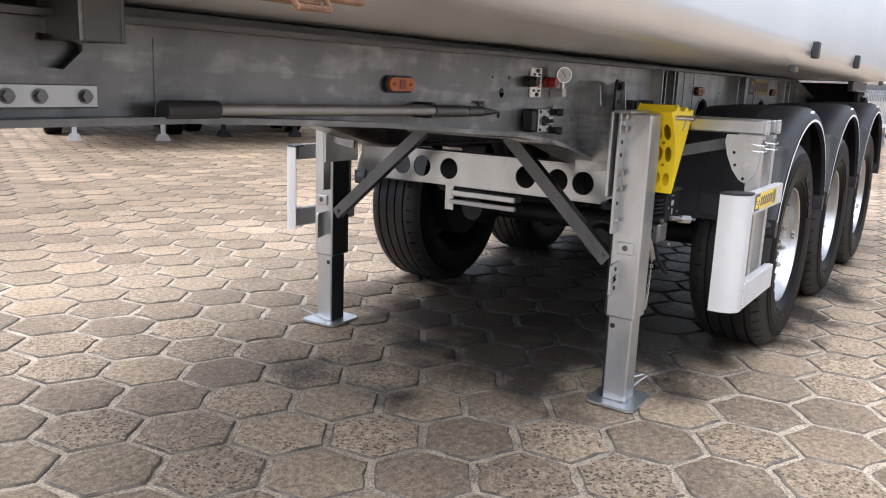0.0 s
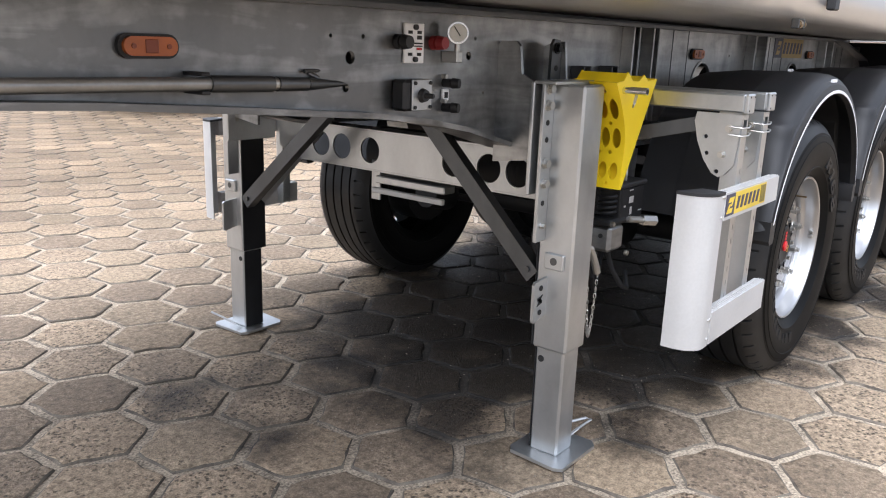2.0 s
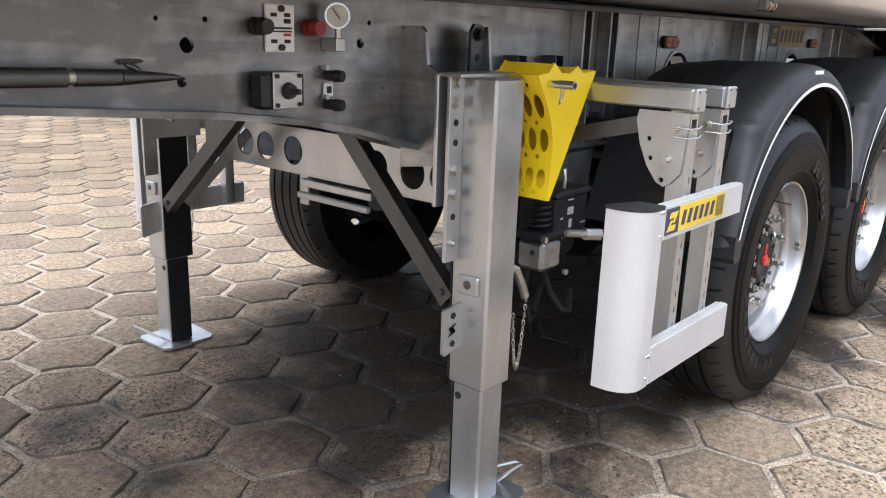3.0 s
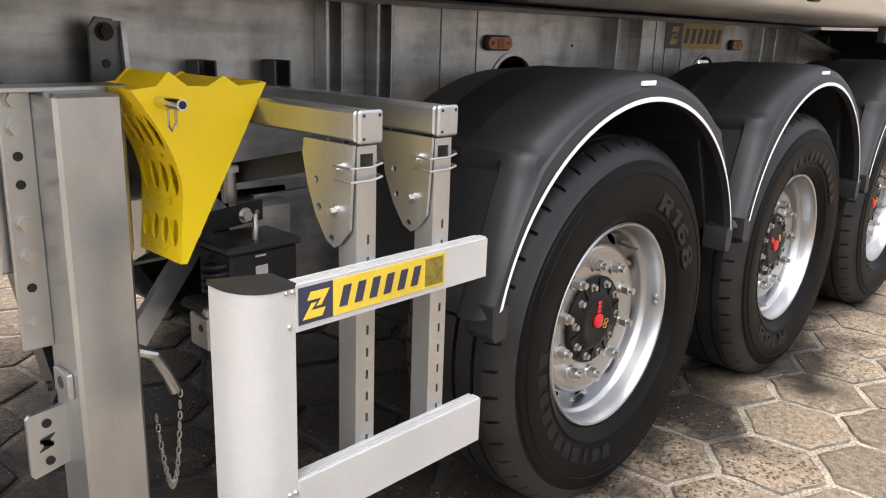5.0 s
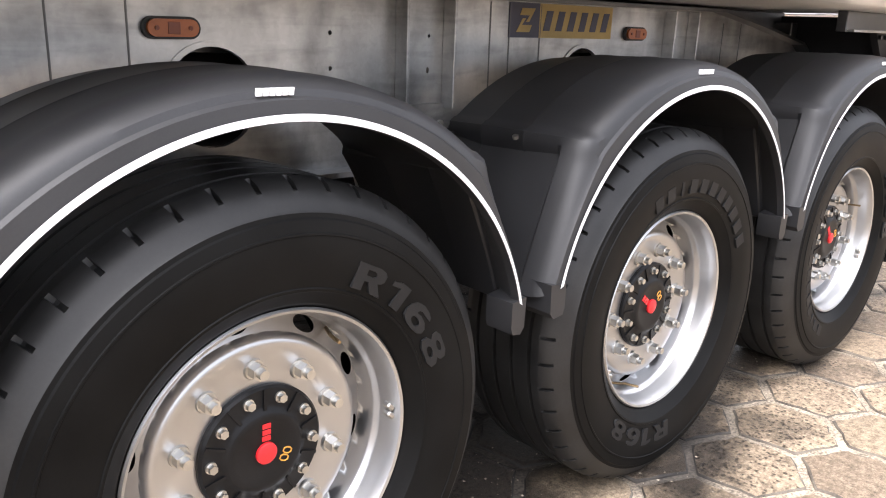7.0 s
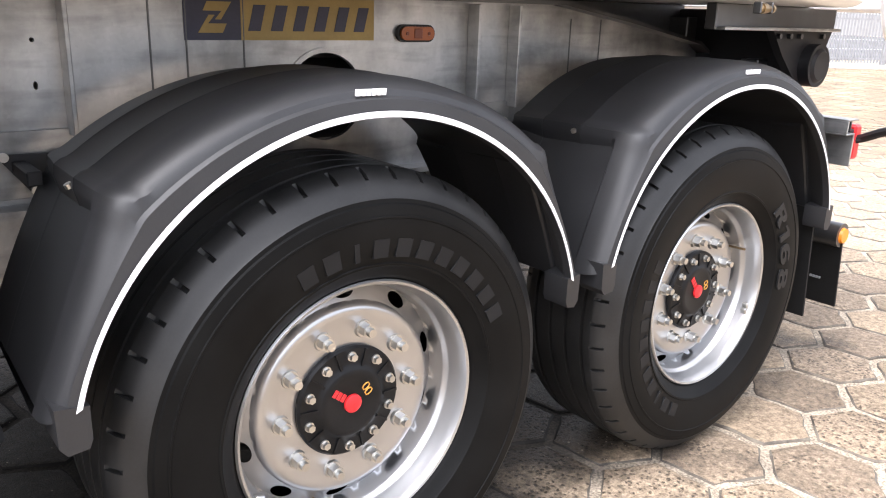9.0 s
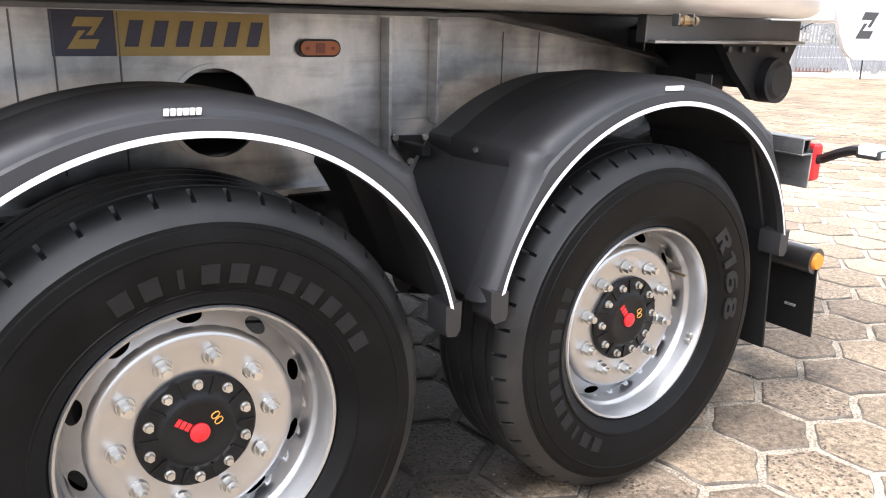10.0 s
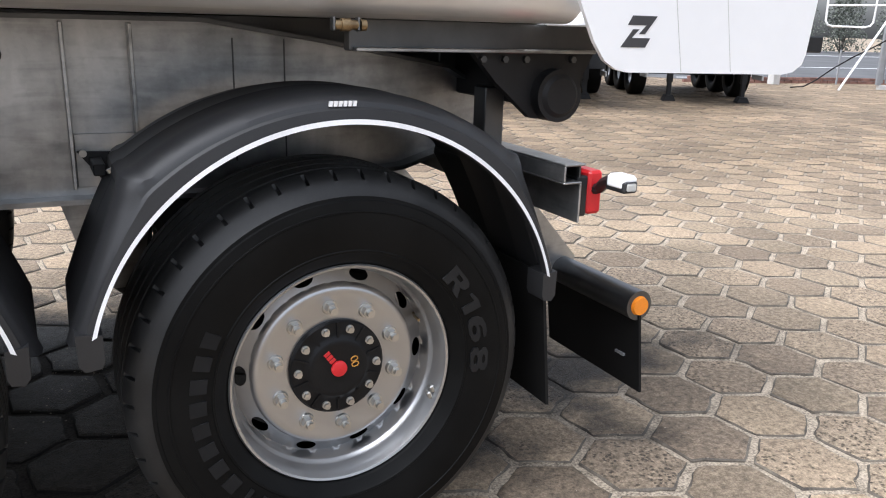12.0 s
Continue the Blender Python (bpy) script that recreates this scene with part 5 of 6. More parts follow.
def mudguard(ax):
    shift(0, -0.014, -0.004 + 0.0065 * ax)
    inner, outer = mudguard_curves(0.600 if ax == 0 else 0.590)
    cx = ax - 0.006
    n = len(inner)
    rows = [(0.10, -0.080), (-0.015, -0.088), (0.0, -0.109), (0.46, -0.1035), (0.53, -0.0965), (0.68, -0.0915), (0.84, -0.078), (0.95, -0.056), (1.0, -0.02), (1.0, -0.004), (1.0, 0.10), (1.018, 0.106), (1.0, 0.112), (0.96, 0.25), (0.976, 0.256), (0.95, 0.262), (0.76, 0.40), (0.68, 0.41), (0.62, 0.39), (0.82, -0.02)]
    bm = bm_new()
    grid = []
    for k, ((xi, zi), (xo, zo)) in enumerate(zip(inner, outer)):
        s = k / (n - 1)
        low = 1.0 if s < 0.2 or s > 0.8 else max(0.0, 1 - min(abs(s - 0.2), abs(s - 0.8)) / 0.022)
        col = []
        for j, (w, y) in enumerate(rows):
            f = w - (0.27 * low if 9 <= j <= 16 else 0.04 * low if 5 <= j <= 8 else 0)
            lift = 0.011 * math.exp(-((min(s, 1 - s) - 0.228) / 0.011) ** 2) if 4 < j < 17 else 0
            col.append(bm.verts.new((cx + xi + (xo - xi) * f, y, zi + (zo - zi) * f + lift)))
        grid.append(col)
    m = len(rows)
    for A, B in zip(grid[:-1], grid[1:]):
        for j in range(m):
            bm.faces.new((A[j], A[(j + 1) % m], B[(j + 1) % m], B[j]))
    bm.faces.new(grid[0]), bm.faces.new(grid[-1][::-1])
    g = part("mudguard", bm, PLASTIC, trailer, "black plastic mudguard with white edge stripe", 24)
    bm = bm_new()
    prev = None
    for (xi, zi), (xo, zo) in zip(inner, outer):
        cur = [bm.verts.new((cx + xi + (xo - xi) * d / max(0.04, math.hypot(xo - xi, zo - zi)), y, zi + (zo - zi) * d / max(0.04, math.hypot(xo - xi, zo - zi)))) for d, y in ((0.001, -0.1108), (0.013, -0.1098))]
        if prev:
            bm.faces.new((prev[0], prev[1], cur[1], cur[0]))
        prev = cur
    part("edge_stripe", bm, STRIPE, g, "white reflective stripe")
    for s in (-1, 1):
        ua, ub = 0.562, 0.599 if s > 0 else 0.608
        pts = [(cx + s * u, v) for u, v in ((ua, 0.736), (ub + 0.008, 0.742), (ub + 0.006, 0.672), (ub - 0.006, 0.656), (ua + 0.006, 0.660), (ua, 0.676))]
        part("end_block", prism(bm_new(), pts, "y", -0.109, -0.03), PLASTIC, g)
        part("guard_screw", cyl(bm_new(), (cx + s * 0.50, 0.13, 1.042), (cx + s * 0.504, 0.13, 1.050), 0.008, None, 10), ZINC, g)
    for i in range(6):
        x = ax - 0.055 + i * 0.0115
        part("word_bar", prism(bm_new(), [(x, 1.2065), (x + 0.008, 1.2065), (x + 0.010, 1.2185), (x + 0.002, 1.2185)], "y", -0.1005, -0.093), STRIPE, g)
    shift(0, 0, 0.006)
    br = part("guard_bracket", prism(bm_new(), [(ax - 0.56, 1.045), (ax - 0.42, 1.04), (ax - 0.49, 0.95)], "y", WEB - 0.032, WEB - 0.024), UNDER, trailer, "black triangular bracket with three bolts")
    for x, z in ((ax - 0.545, 1.04), (ax - 0.44, 1.035), (ax - 0.49, 0.965)):
        part("bracket_bolt", cyl(bm_new(), (x, WEB - 0.033, z), (x, WEB - 0.042, z), 0.010, None, 12), ZINC, br)
    part("bracket_stay", box(bm_new(), ax - 0.53, ax - 0.50, 0.34, WEB - 0.03, 1.0, 1.03, 0.003), UNDER, br)


def mudguards():
    for ax in AXLES:
        mudguard(ax)
    # flap behind the last wheel
    shift(-0.002, -0.035, 0.012)
    part("mud_flap", prism(bm_new(), [(3.215, 0.72), (3.225, 0.72), (3.268, 0.30), (3.258, 0.30)], "y", -0.03, 0.37), FLAP, trailer, "black rubber mud flap")


both_sides(mudguards)

# tub: flat floor, rounded lower edges, upright sides
prof = [(YC, 1.405), (-0.02, 1.405)] + [(-0.03 - 0.105 * math.sin(a), 1.510 - 0.105 * math.cos(a)) for a in [math.pi / 2 * i / 14 for i in range(1, 15)]] + [(-0.14, 1.8), (-0.148, 2.75)]
prof += [(2 * YC - y, z) for y, z in reversed(prof[1:])]
skin = 0.012
near = prof[1:len(prof) // 2 + 1]
shell = near[::-1] + [(2 * YC - y, z) for y, z in near]
inner = [(YC + (y - YC) * (1 - skin / 1.3), z + (skin if z < 1.62 else 0.0)) for y, z in shell]
shift(0, 0, 0.010)
tub = part("tub", prism(bm_new(), shell + inner[::-1], "x", -4.0, 3.25), TUB, trailer, "bright aluminium tipper tub with rounded lower edges")
# Faces below 1.425 m take the darker aluminium.
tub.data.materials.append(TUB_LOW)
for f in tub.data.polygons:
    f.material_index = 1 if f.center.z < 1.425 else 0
part("front_wall", prism(bm_new(), shell, "x", -4.012, -4.0), TUB, tub)
for y in (-0.19, 2 * YC + 0.15):
    part("top_rail", box(bm_new(), -4.02, 4.05, y, y + 0.04, 2.70, 2.78, 0.006), TUB, tub)
for y in (0.60, 2 * YC - 0.64):
    part("tub_sole_bar", box(bm_new(), -3.9, 3.25, y, y + 0.04, 1.22, 1.4045, 0.003), GALV_DARK, tub)
part("tub_floor_rib", box(bm_new(), 2.69, 3.45, 0.09, 0.13, 1.325, 1.405, 0.003), GALV_DARK, tub)
part("floor_angle", box(bm_new(), 2.70, 3.44, 0.06, 0.13, 1.325, 1.335, 0.002), GALV, tub)


def tub_rear():
    shift(0.027, 0, 0.010)
    side = [(2.95, 1.95), (3.10, 1.62), (3.172, 1.465), (3.225, 1.365), (3.262, 1.318), (3.30, 1.296), (3.34, 1.288), (3.92, 1.281), (3.965, 1.288), (4.0, 1.31), (4.012, 1.34), (4.03, 1.50), (4.06, 1.95), (4.09, 2.75), (2.80, 2.75)]
    w = part("rear_side_panel", prism(bm_new(), side, "y", -0.168, -0.155), WHITE, tub, "white painted rear side panel with dark emblem")
    emblem(w, 3.31, 3.425, 1.352, 1.432, -0.168, EMBLEM)
    for x in (3.475, 3.66):
        part("panel_seam", prism(bm_new(), [(x, 1.52), (x + 0.002, 1.52), (x + 0.052, 1.29), (x + 0.050, 1.29)], "y", -0.1686, -0.168), DIAL, w)


both_sides(tub_rear)
shift(0.027, 0, 0.010)
part("rear_floor", box(bm_new(), 3.25, 4.0, -0.15, 2 * YC + 0.15, 1.40, 1.42, 0.004), WHITE, tub)
part("tailgate_latch", box(bm_new(), 4.015, 4.085, -0.165, -0.12, 1.345, 1.393, 0.004), UNDER, tub)
part("tailgate", box(bm_new(), 3.95, 4.0, -0.15, 2 * YC + 0.15, 1.42, 2.7, 0.006), WHITE, tub)
shift(0.07, 0, -0.02)
bm = box(bm_new(), -3.735, -3.60, -0.085, -0.06, 1.402, 1.43, 0.003)
box(bm, -3.605, -3.50, -0.078, -0.062, 1.412, 1.43, 0.003)
rod(bm, [(-3.66, -0.085, 1.41), (-3.66, -0.10, 1.396), (-3.60, -0.10, 1.398), (-3.595, -0.085, 1.415)], 0.005)
part("tarp_bracket", bm, RUST, tub, "rusty bracket under the tub edge")
shift(0, -0.05, 0.009)
for x in (-0.585, 2.609):
    bm = cyl(bm_new(), (x - 0.030, -0.06, 1.390), (x + 0.028, -0.06, 1.390), 0.011, None, 14)
    cyl(bm, (x + 0.032, -0.06, 1.390), (x + 0.046, -0.06, 1.390), 0.014, 0.012, 14)
    cyl(bm, (x - 0.014, -0.06, 1.390), (x + 0.008, -0.06, 1.390), 0.0145, None, 14)
    fitting = part("tarp_fitting", bm, BRASS, tub, "small bronze roller between dark cheeks under the tub edge")
    for xa in (x - 0.034, x + 0.024):
        part("cheek", box(bm_new(), xa, xa + 0.006, -0.072, -0.045, 1.376, 1.408, 0.003), GALV_DARK, fitting)
shift()
for x in (-0.34, 0.95):
    part("tarp_buckle", box(bm_new(), x - 0.03, x + 0.03, -0.16, -0.13, 1.455, 1.53, 0.005), PLASTIC, tub)


# rear hinge, lamp beam, bumper
def rear_end():
    shift(0.03, 0, 0.012)
    h = part("tipping_hinge", prism(bm_new(), [(3.02, 1.325), (3.43, 1.325), (3.40, 1.27), (3.37, 1.18), (3.30, 1.13), (3.22, 1.14), (3.10, 1.24)], "y", 0.10, 0.13), UNDER, trailer, "black tipping hinge plate with round pivot")
    part("pivot", cyl(cyl(bm_new(), (3.29, 0.13, 1.205), (3.29, 0.06, 1.205), 0.075, None, 32), (3.29, 0.06, 1.205), (3.29, 0.05, 1.205), 0.062, 0.05, 32), UNDER, h)
    for x in (3.05, 3.12, 3.19, 3.35):
        part("hinge_bolt", nut(bm_new(), x, 0.10, 1.305, 0.010, 0.014), GALV_DARK, h)
    part("end_upright", box(bm_new(), 3.125, 3.19, 0.20, 0.27, 0.98, 1.22, 0.003), GALV_DARK, trailer)
    # lamp
    shift(0.0, -0.06, 0.02)
    lb = part("tail_lamp", box(bm_new(), 3.318, 3.366, -0.05, 0.25, 0.885, 1.008, 0.008), RED, trailer, "red tail lamp on the rear beam")
    part("lamp_back", box(bm_new(), 3.283, 3.318, -0.045, 0.25, 0.88, 0.994, 0.004), PLASTIC, lb)
    am = part("outline_lamp", rod(bm_new(), [(3.34, -0.03, 0.95), (3.34, -0.07, 0.965), (3.30, -0.14, 0.995), (3.27, -0.20, 1.015), (3.25, -0.235, 1.02)], 0.016, 8), PLASTIC, trailer, "white outline marker lamp on a rubber arm")
    part("lens", box(bm_new(), 3.225, 3.275, -0.298, -0.232, 1.006, 1.042, 0.008), WHITE, am)
    part("lens_frame", box(bm_new(), 3.228, 3.272, -0.302, -0.228, 1.000, 1.030, 0.005), PLASTIC, am)
    part("lens_window", box(bm_new(), 3.236, 3.264, -0.305, -0.301, 1.006, 1.025, 0.003), DIAL, am)
    # bumper arm and flap
    shift(0.008, -0.018, -0.008)
    part("bumper_arm", prism(bm_new(), [(3.28, 0.98), (3.36, 0.98), (3.70, 0.60), (3.68, 0.53), (3.60, 0.53)], "y", 0.46, 0.48), GALV, trailer)
    part("end_marker", cyl(bm_new(), (3.65, 0.035, 0.553), (3.65, 0.024, 0.553), 0.033, 0.029, 24), ORANGE, trailer, "round orange reflector on the bumper end")
    part("bumper_flap", prism(bm_new(), [(3.645, 0.545), (3.655, 0.545), (3.693, 0.24), (3.683, 0.24)], "y", 0.03, 0.56), FLAP, trailer, "black rubber spray flap under the bumper")
    for i in range(4):
        part("word_bar", box(bm_new(), 3.66, 3.67, 0.10 + i * 0.012, 0.108 + i * 0.012, 0.348, 0.357, 0), FENCE, trailer)


both_sides(rear_end)
EY = -0.125
rb = part("rear_beam", box(bm_new(), 3.222, 3.292, EY, 2 * YC - EY, 1.047, 1.053, 0.002), GALV, trailer, "folded galvanised rear lamp beam")
part("beam_face", box(bm_new(), 3.276, 3.282, EY, 2 * YC - EY, 0.888, 0.998, 0.002), GALV, rb)
part("beam_step", box(bm_new(), 3.222, 3.282, EY, 2 * YC - EY, 0.998, 1.004, 0.002), GALV, rb)
part("beam_back", box(bm_new(), 3.286, 3.292, EY + 0.02, 2 * YC - EY - 0.02, 1.004, 1.047, 0.002), GALV_DARK, rb)
part("beam_front", box(bm_new(), 3.222, 3.228, EY, 2 * YC - EY, 1.004, 1.047, 0.002), GALV, rb)
for far in (False, True):
    MIRROR[0] = far
    # Black block set in the open beam end stands for its shaded hollow.
    part("hollow_shade", box(bm_new(), 3.228, 3.286, 0.0, 0.012, 1.004, 1.047, 0.001), UNDER, rb)
MIRROR[0] = False
part("bumper_tube", cyl(bm_new(), (3.658, 0.017, 0.545), (3.658, 2 * YC - 0.017, 0.545), 0.05, None, 32), GALV_DARK, trailer, "round galvanised under-run bumper tube")

# ---- wheel chock in its holder on the leg ----
shift(0.01, 0, 0)
chock = new("wheel_chock")
tagged(chock, "bright yellow perforated plastic wheel chock hung point down", "wheel chock")
CY0, CY1 = 0.182, 0.342


def face_x(z):
    """The hollow front of the chock: in at the middle, out again towards the point."""
    s = max(0.0, min(1.0, (1.205 - z) / 0.327))
    return -1.268 + 0.088 * math.sin(math.pi * 0.5 * min(1.0, s / 0.6)) - 0.012 * max(0.0, s - 0.6) / 0.4


front_x = [(face_x(1.205 - 0.327 * i / 12), 1.205 - 0.327 * i / 12) for i in range(13)]
side = front_x + [(-1.184, 0.876), (-0.996, 1.212), (-1.06, 1.207), (-1.09, 1.226), (-1.125, 1.207), (-1.165, 1.209), (-1.20, 1.235), (-1.225, 1.21)]
for y in (CY0, CY1 - 0.006):
    part("side_wall", prism(bm_new(), side, "y", y, y + 0.006), YELLOW, chock)
part("back_wall", prism(bm_new(), [(-1.186, 0.876), (-0.996, 1.212), (-1.005, 1.214), (-1.194, 0.882)], "y", CY0 + 0.006, CY1 - 0.006), YELLOW, chock)
outer = [(CY0, 0.878), (CY1, 0.878)] + [(CY1, 0.878 + 0.327 * i / 12) for i in range(1, 13)] + [(CY0, 1.205 - 0.327 * i / 12) for i in range(12)]
holes = []
for r, z in enumerate((1.125, 1.035, 0.945)):
    for y in (CY0 + 0.028, CY0 + 0.065, CY0 + 0.102, CY0 + 0.138):
        holes.append(circle(y, z - (0.012 if r == 2 else 0), 0.031 if r < 2 else 0.026, 18, 0.0145))
for z in (1.178, 1.08, 0.99, 0.893):
    for y in (CY0 + 0.0465, CY0 + 0.0835, CY0 + 0.12):
        holes.append(circle(y, z, 0.006, 8))
bm = plate(bm_new(), outer, holes, "x", 0.0, 0.005)

for v in bm.verts:
    v.co.x += face_x(v.co.z) - 0.005
    v.co.y = (CY0 + CY1) / 2 + (v.co.y - (CY0 + CY1) / 2) * 1.012
part("perforated_face", bm, YELLOW, chock, "", 50)
part("toothed_top", prism(bm_new(), [(x, z) for x, z in ((-1.26, 1.20), (-1.225, 1.206), (-1.20, 1.232), (-1.165, 1.205), (-1.125, 1.203), (-1.09, 1.222), (-1.06, 1.203), (-0.998, 1.208), (-1.005, 1.198), (-1.26, 1.195))], "y", CY0 + 0.006, CY1 - 0.006), YELLOW, chock)
shift(0.018, -0.02, 0.005)
holder = part("chock_holder", cyl(bm_new(), (-1.235, 0.30, 1.178), (-1.225, 0.128, 1.178), 0.011, None, 16), CHROME, trailer, "chrome pin that holds the chock")
part("pin_bore", cyl(bm_new(), (-1.225, 0.129, 1.178), (-1.2249, 0.1265, 1.178), 0.007, None, 12), MARK, holder)
part("pin_clip", rod(bm_new(), [(-1.235, 0.16, 1.168), (-1.233, 0.165, 1.14), (-1.225, 0.17, 1.13), (-1.217, 0.168, 1.142), (-1.22, 0.162, 1.165)], 0.0025, 6), ZINC, holder)

shift()

# ---- the row of parked trailers beyond ----


def parked_trailer(mid, axis, leg_mat, foot_mat, label, with_tub=True):
    """A parked tipper: beams, tub, two standing legs and three axles; s runs from the legs to the rear."""
    th = new("parked_semi_trailer")
    for s in (-1, 1):
        part("chassis_beam", box(bm_new(), -1.1 if not with_tub else -2.1, 4.4, s * 0.63 - 0.06, s * 0.63 + 0.06, 1.0, 1.30, 0.01), UNDER, th)
        leg = part("landing_leg", box(bm_new(), -0.06, 0.06, s * 0.76 - 0.055, s * 0.76 + 0.055, 0.38, 1.15, 0.006), leg_mat, th)
        part("inner_tube", box(bm_new(), -0.045, 0.045, s * 0.76 - 0.042, s * 0.76 + 0.042, 0.06, 0.40, 0.005), leg_mat, leg)
        bm = prism(bm_new(), [(s * 0.76 - 0.07, 0.12), (s * 0.76 + 0.07, 0.12), (s * 0.76 + 0.11, 0.05), (s * 0.76 + 0.13, 0.0), (s * 0.76 - 0.13, 0.0), (s * 0.76 - 0.11, 0.05)], "x", -0.12, 0.12)
        part("foot", bm, foot_mat, leg)
        part("leg_brace", rod(bm_new(), [(0.0, s * 0.74, 0.62), (0.0, s * 0.25, 1.05)], 0.03, 6), leg_mat, th)
        part("side_guard", box(bm_new(), 0.15, 0.75, s * 1.2 - 0.02, s * 1.2 + 0.02, 0.45, 0.55, 0.005), ANOD, th)
        for a in (1.6, 2.91, 4.22):
            w = new("wheel")
            w.parent = th
            w.location = (a, s * 1.13, 0.52)
            bm = lathe(bm_new(), [(0.29, -0.11), (0.33, -0.15), (0.42, -0.17), (0.47, -0.165), (0.51, -0.14), (0.52, -0.10), (0.52, 0.10), (0.51, 0.14), (0.47, 0.165), (0.42, 0.17), (0.33, 0.15), (0.29, 0.11)], 40, closed=True)
            part("tyre", bm, RUBBER, w)
            d = 0.11 * s
            part("rim", lathe(bm_new(), [(0.295, d), (0.285, d * 0.9), (0.25, d * 0.1), (0.21, d * 0.4), (0.12, d * 0.5), (0.11, d * 0.9), (0.0005, d * 0.9)], 32), RIM, w)
            part("mudguard", prism(bm_new(), [(a + 0.62 * math.cos(q), 0.56 + 0.62 * math.sin(q)) for q in [math.pi * i / 14 for i in range(15)]] + [(a + 0.59 * math.cos(q), 0.56 + 0.59 * math.sin(q)) for q in [math.pi * (14 - i) / 14 for i in range(15)]], "y", s * 1.13 - 0.2, s * 1.13 + 0.2), PLASTIC, th)
    for a in (1.6, 2.91, 4.22):
        part("axle_tube", cyl(bm_new(), (a, -1.0, 0.52), (a, 1.0, 0.52), 0.065, None, 16), UNDER, th)
    tubp = [(-1.05, 1.34), (1.05, 1.34)] + [(1.06 + 0.21 * math.sin(q), 1.55 - 0.21 * math.cos(q)) for q in [math.pi / 2 * i / 6 for i in range(1, 7)]] + [(1.28, 2.9), (-1.28, 2.9)] + [(-1.06 - 0.21 * math.cos(q), 1.55 - 0.21 * math.sin(q)) for q in [math.pi / 2 * i / 6 for i in range(6)]]
    if with_tub:
        part("tub", prism(bm_new(), tubp, "x", -2.3, 5.2), TUB, th)
    else:
        part("deck", box(bm_new(), -1.1, 4.6, -1.0, 1.0, 1.30, 1.38, 0.01), UNDER, th)
        part("bulkhead", box(bm_new(), -1.15, -1.1, -1.1, 1.1, 1.28, 2.2, 0.01), UNDER, th)
    part("hydraulic_ram", cyl(bm_new(), (-1.05, 0.0, 1.12), (-1.0, 0.0, 1.33), 0.12, None, 20), UNDER, th)
    th.matrix_world = pose(mid[0], mid[1], 0, 0, 0, math.degrees(math.atan2(axis[1], axis[0])))
    return tagged(th, label, "semi-trailer", "row of parked semi-trailers")


parked_trailer((4.45, 12.41), (0.507, 0.862), GALV_BRIGHT, GALV_BRIGHT, "parked tipper semi-trailer on bright galvanised landing legs")
parked_trailer((7.47, 11.96), (0.487, 0.873), UNDER, UNDER, "parked tipper semi-trailer on black landing legs")
parked_trailer((11.46, 11.95), (0.474, 0.881), UNDER, UNDER, "parked tipper semi-trailer on black landing legs")
parked_trailer((14.42, 10.53), (0.474, 0.881), UNDER, UNDER, "parked flat semi-trailer chassis at the end of the row, black legs", False)

# ---- edge of the yard: brick kerb, road, fence ----
kerb = tagged(new("brick_kerb"), "low kerb of red bricks at the yard edge", "kerb", kind="structure")
krng = random.Random(3)
line = [Vector((18.75, 15.6, 0)), Vector((20.6, 15.0, 0)), Vector((23.75, 14.53, 0)), Vector((26.6, 13.4, 0))]
brick_mesh = []
for k in range(4):
    bm = box(bm_new(), -0.118, 0.118, -0.055, 0.055, 0.0, 0.085, 0.006)
    for v in bm.verts:
        v.co += Vector((krng.uniform(-0.003, 0.003), krng.uniform(-0.003, 0.003), krng.uniform(-0.002, 0.002)))
    me = bpy.data.meshes.new("brick")
    bm.to_mesh(me)
    bm.free()
    me.materials.append(BRICK)
    brick_mesh.append(me)
for a, b in zip(line[:-1], line[1:]):
    d = b - a
    n = int(d.length / 0.25)
    for i in range(n):
        for c in range(2):
            ob = new("brick", krng.choice(brick_mesh))
            ob.parent = kerb
            p = a + d * ((i + 0.5 * c) / n)
            ob.matrix_basis = pose(p.x, p.y, -0.005 + c * 0.093, 0, 0, math.degrees(math.atan2(d.y, d.x)) + krng.uniform(-2, 2))
kp = part("kerb_post", box(bm_new(), 20.93, 21.2, 14.44, 14.66, -0.02, 0.5, 0.01), CONCRETE)
tagged(kp, "short pale concrete post at the kerb", "post")
road = part("road", prism(bm_new(), [(15, 26.0), (19.6, 16.5), (27.2, 14.4), (62, 4.0), (90, 40.0), (24, 62.0)], "z", -0.02, 0.004), ASPHALT)
tagged(road, "grey asphalt road beyond the yard", "road", kind="structure")
for k, (a, b, w) in enumerate((((20.0, 17.3), (27.4, 15.3), 0.14), ((19.0, 27.0), (62.0, 13.5), 0.18), ((22.0, 46.0), (76.0, 28.0), 0.4))):
    d = (Vector(b) - Vector(a)).normalized()
    nrm = Vector((-d.y, d.x)) * w
    q = [Vector(a), Vector(b), Vector(b) + nrm, Vector(a) + nrm]
    ln = part("road_line", prism(bm_new(), [(p.x, p.y) for p in q], "z", 0.004, 0.010), STRIPE)
    tagged(ln, "white line along the asphalt road", "road line", kind="structure")



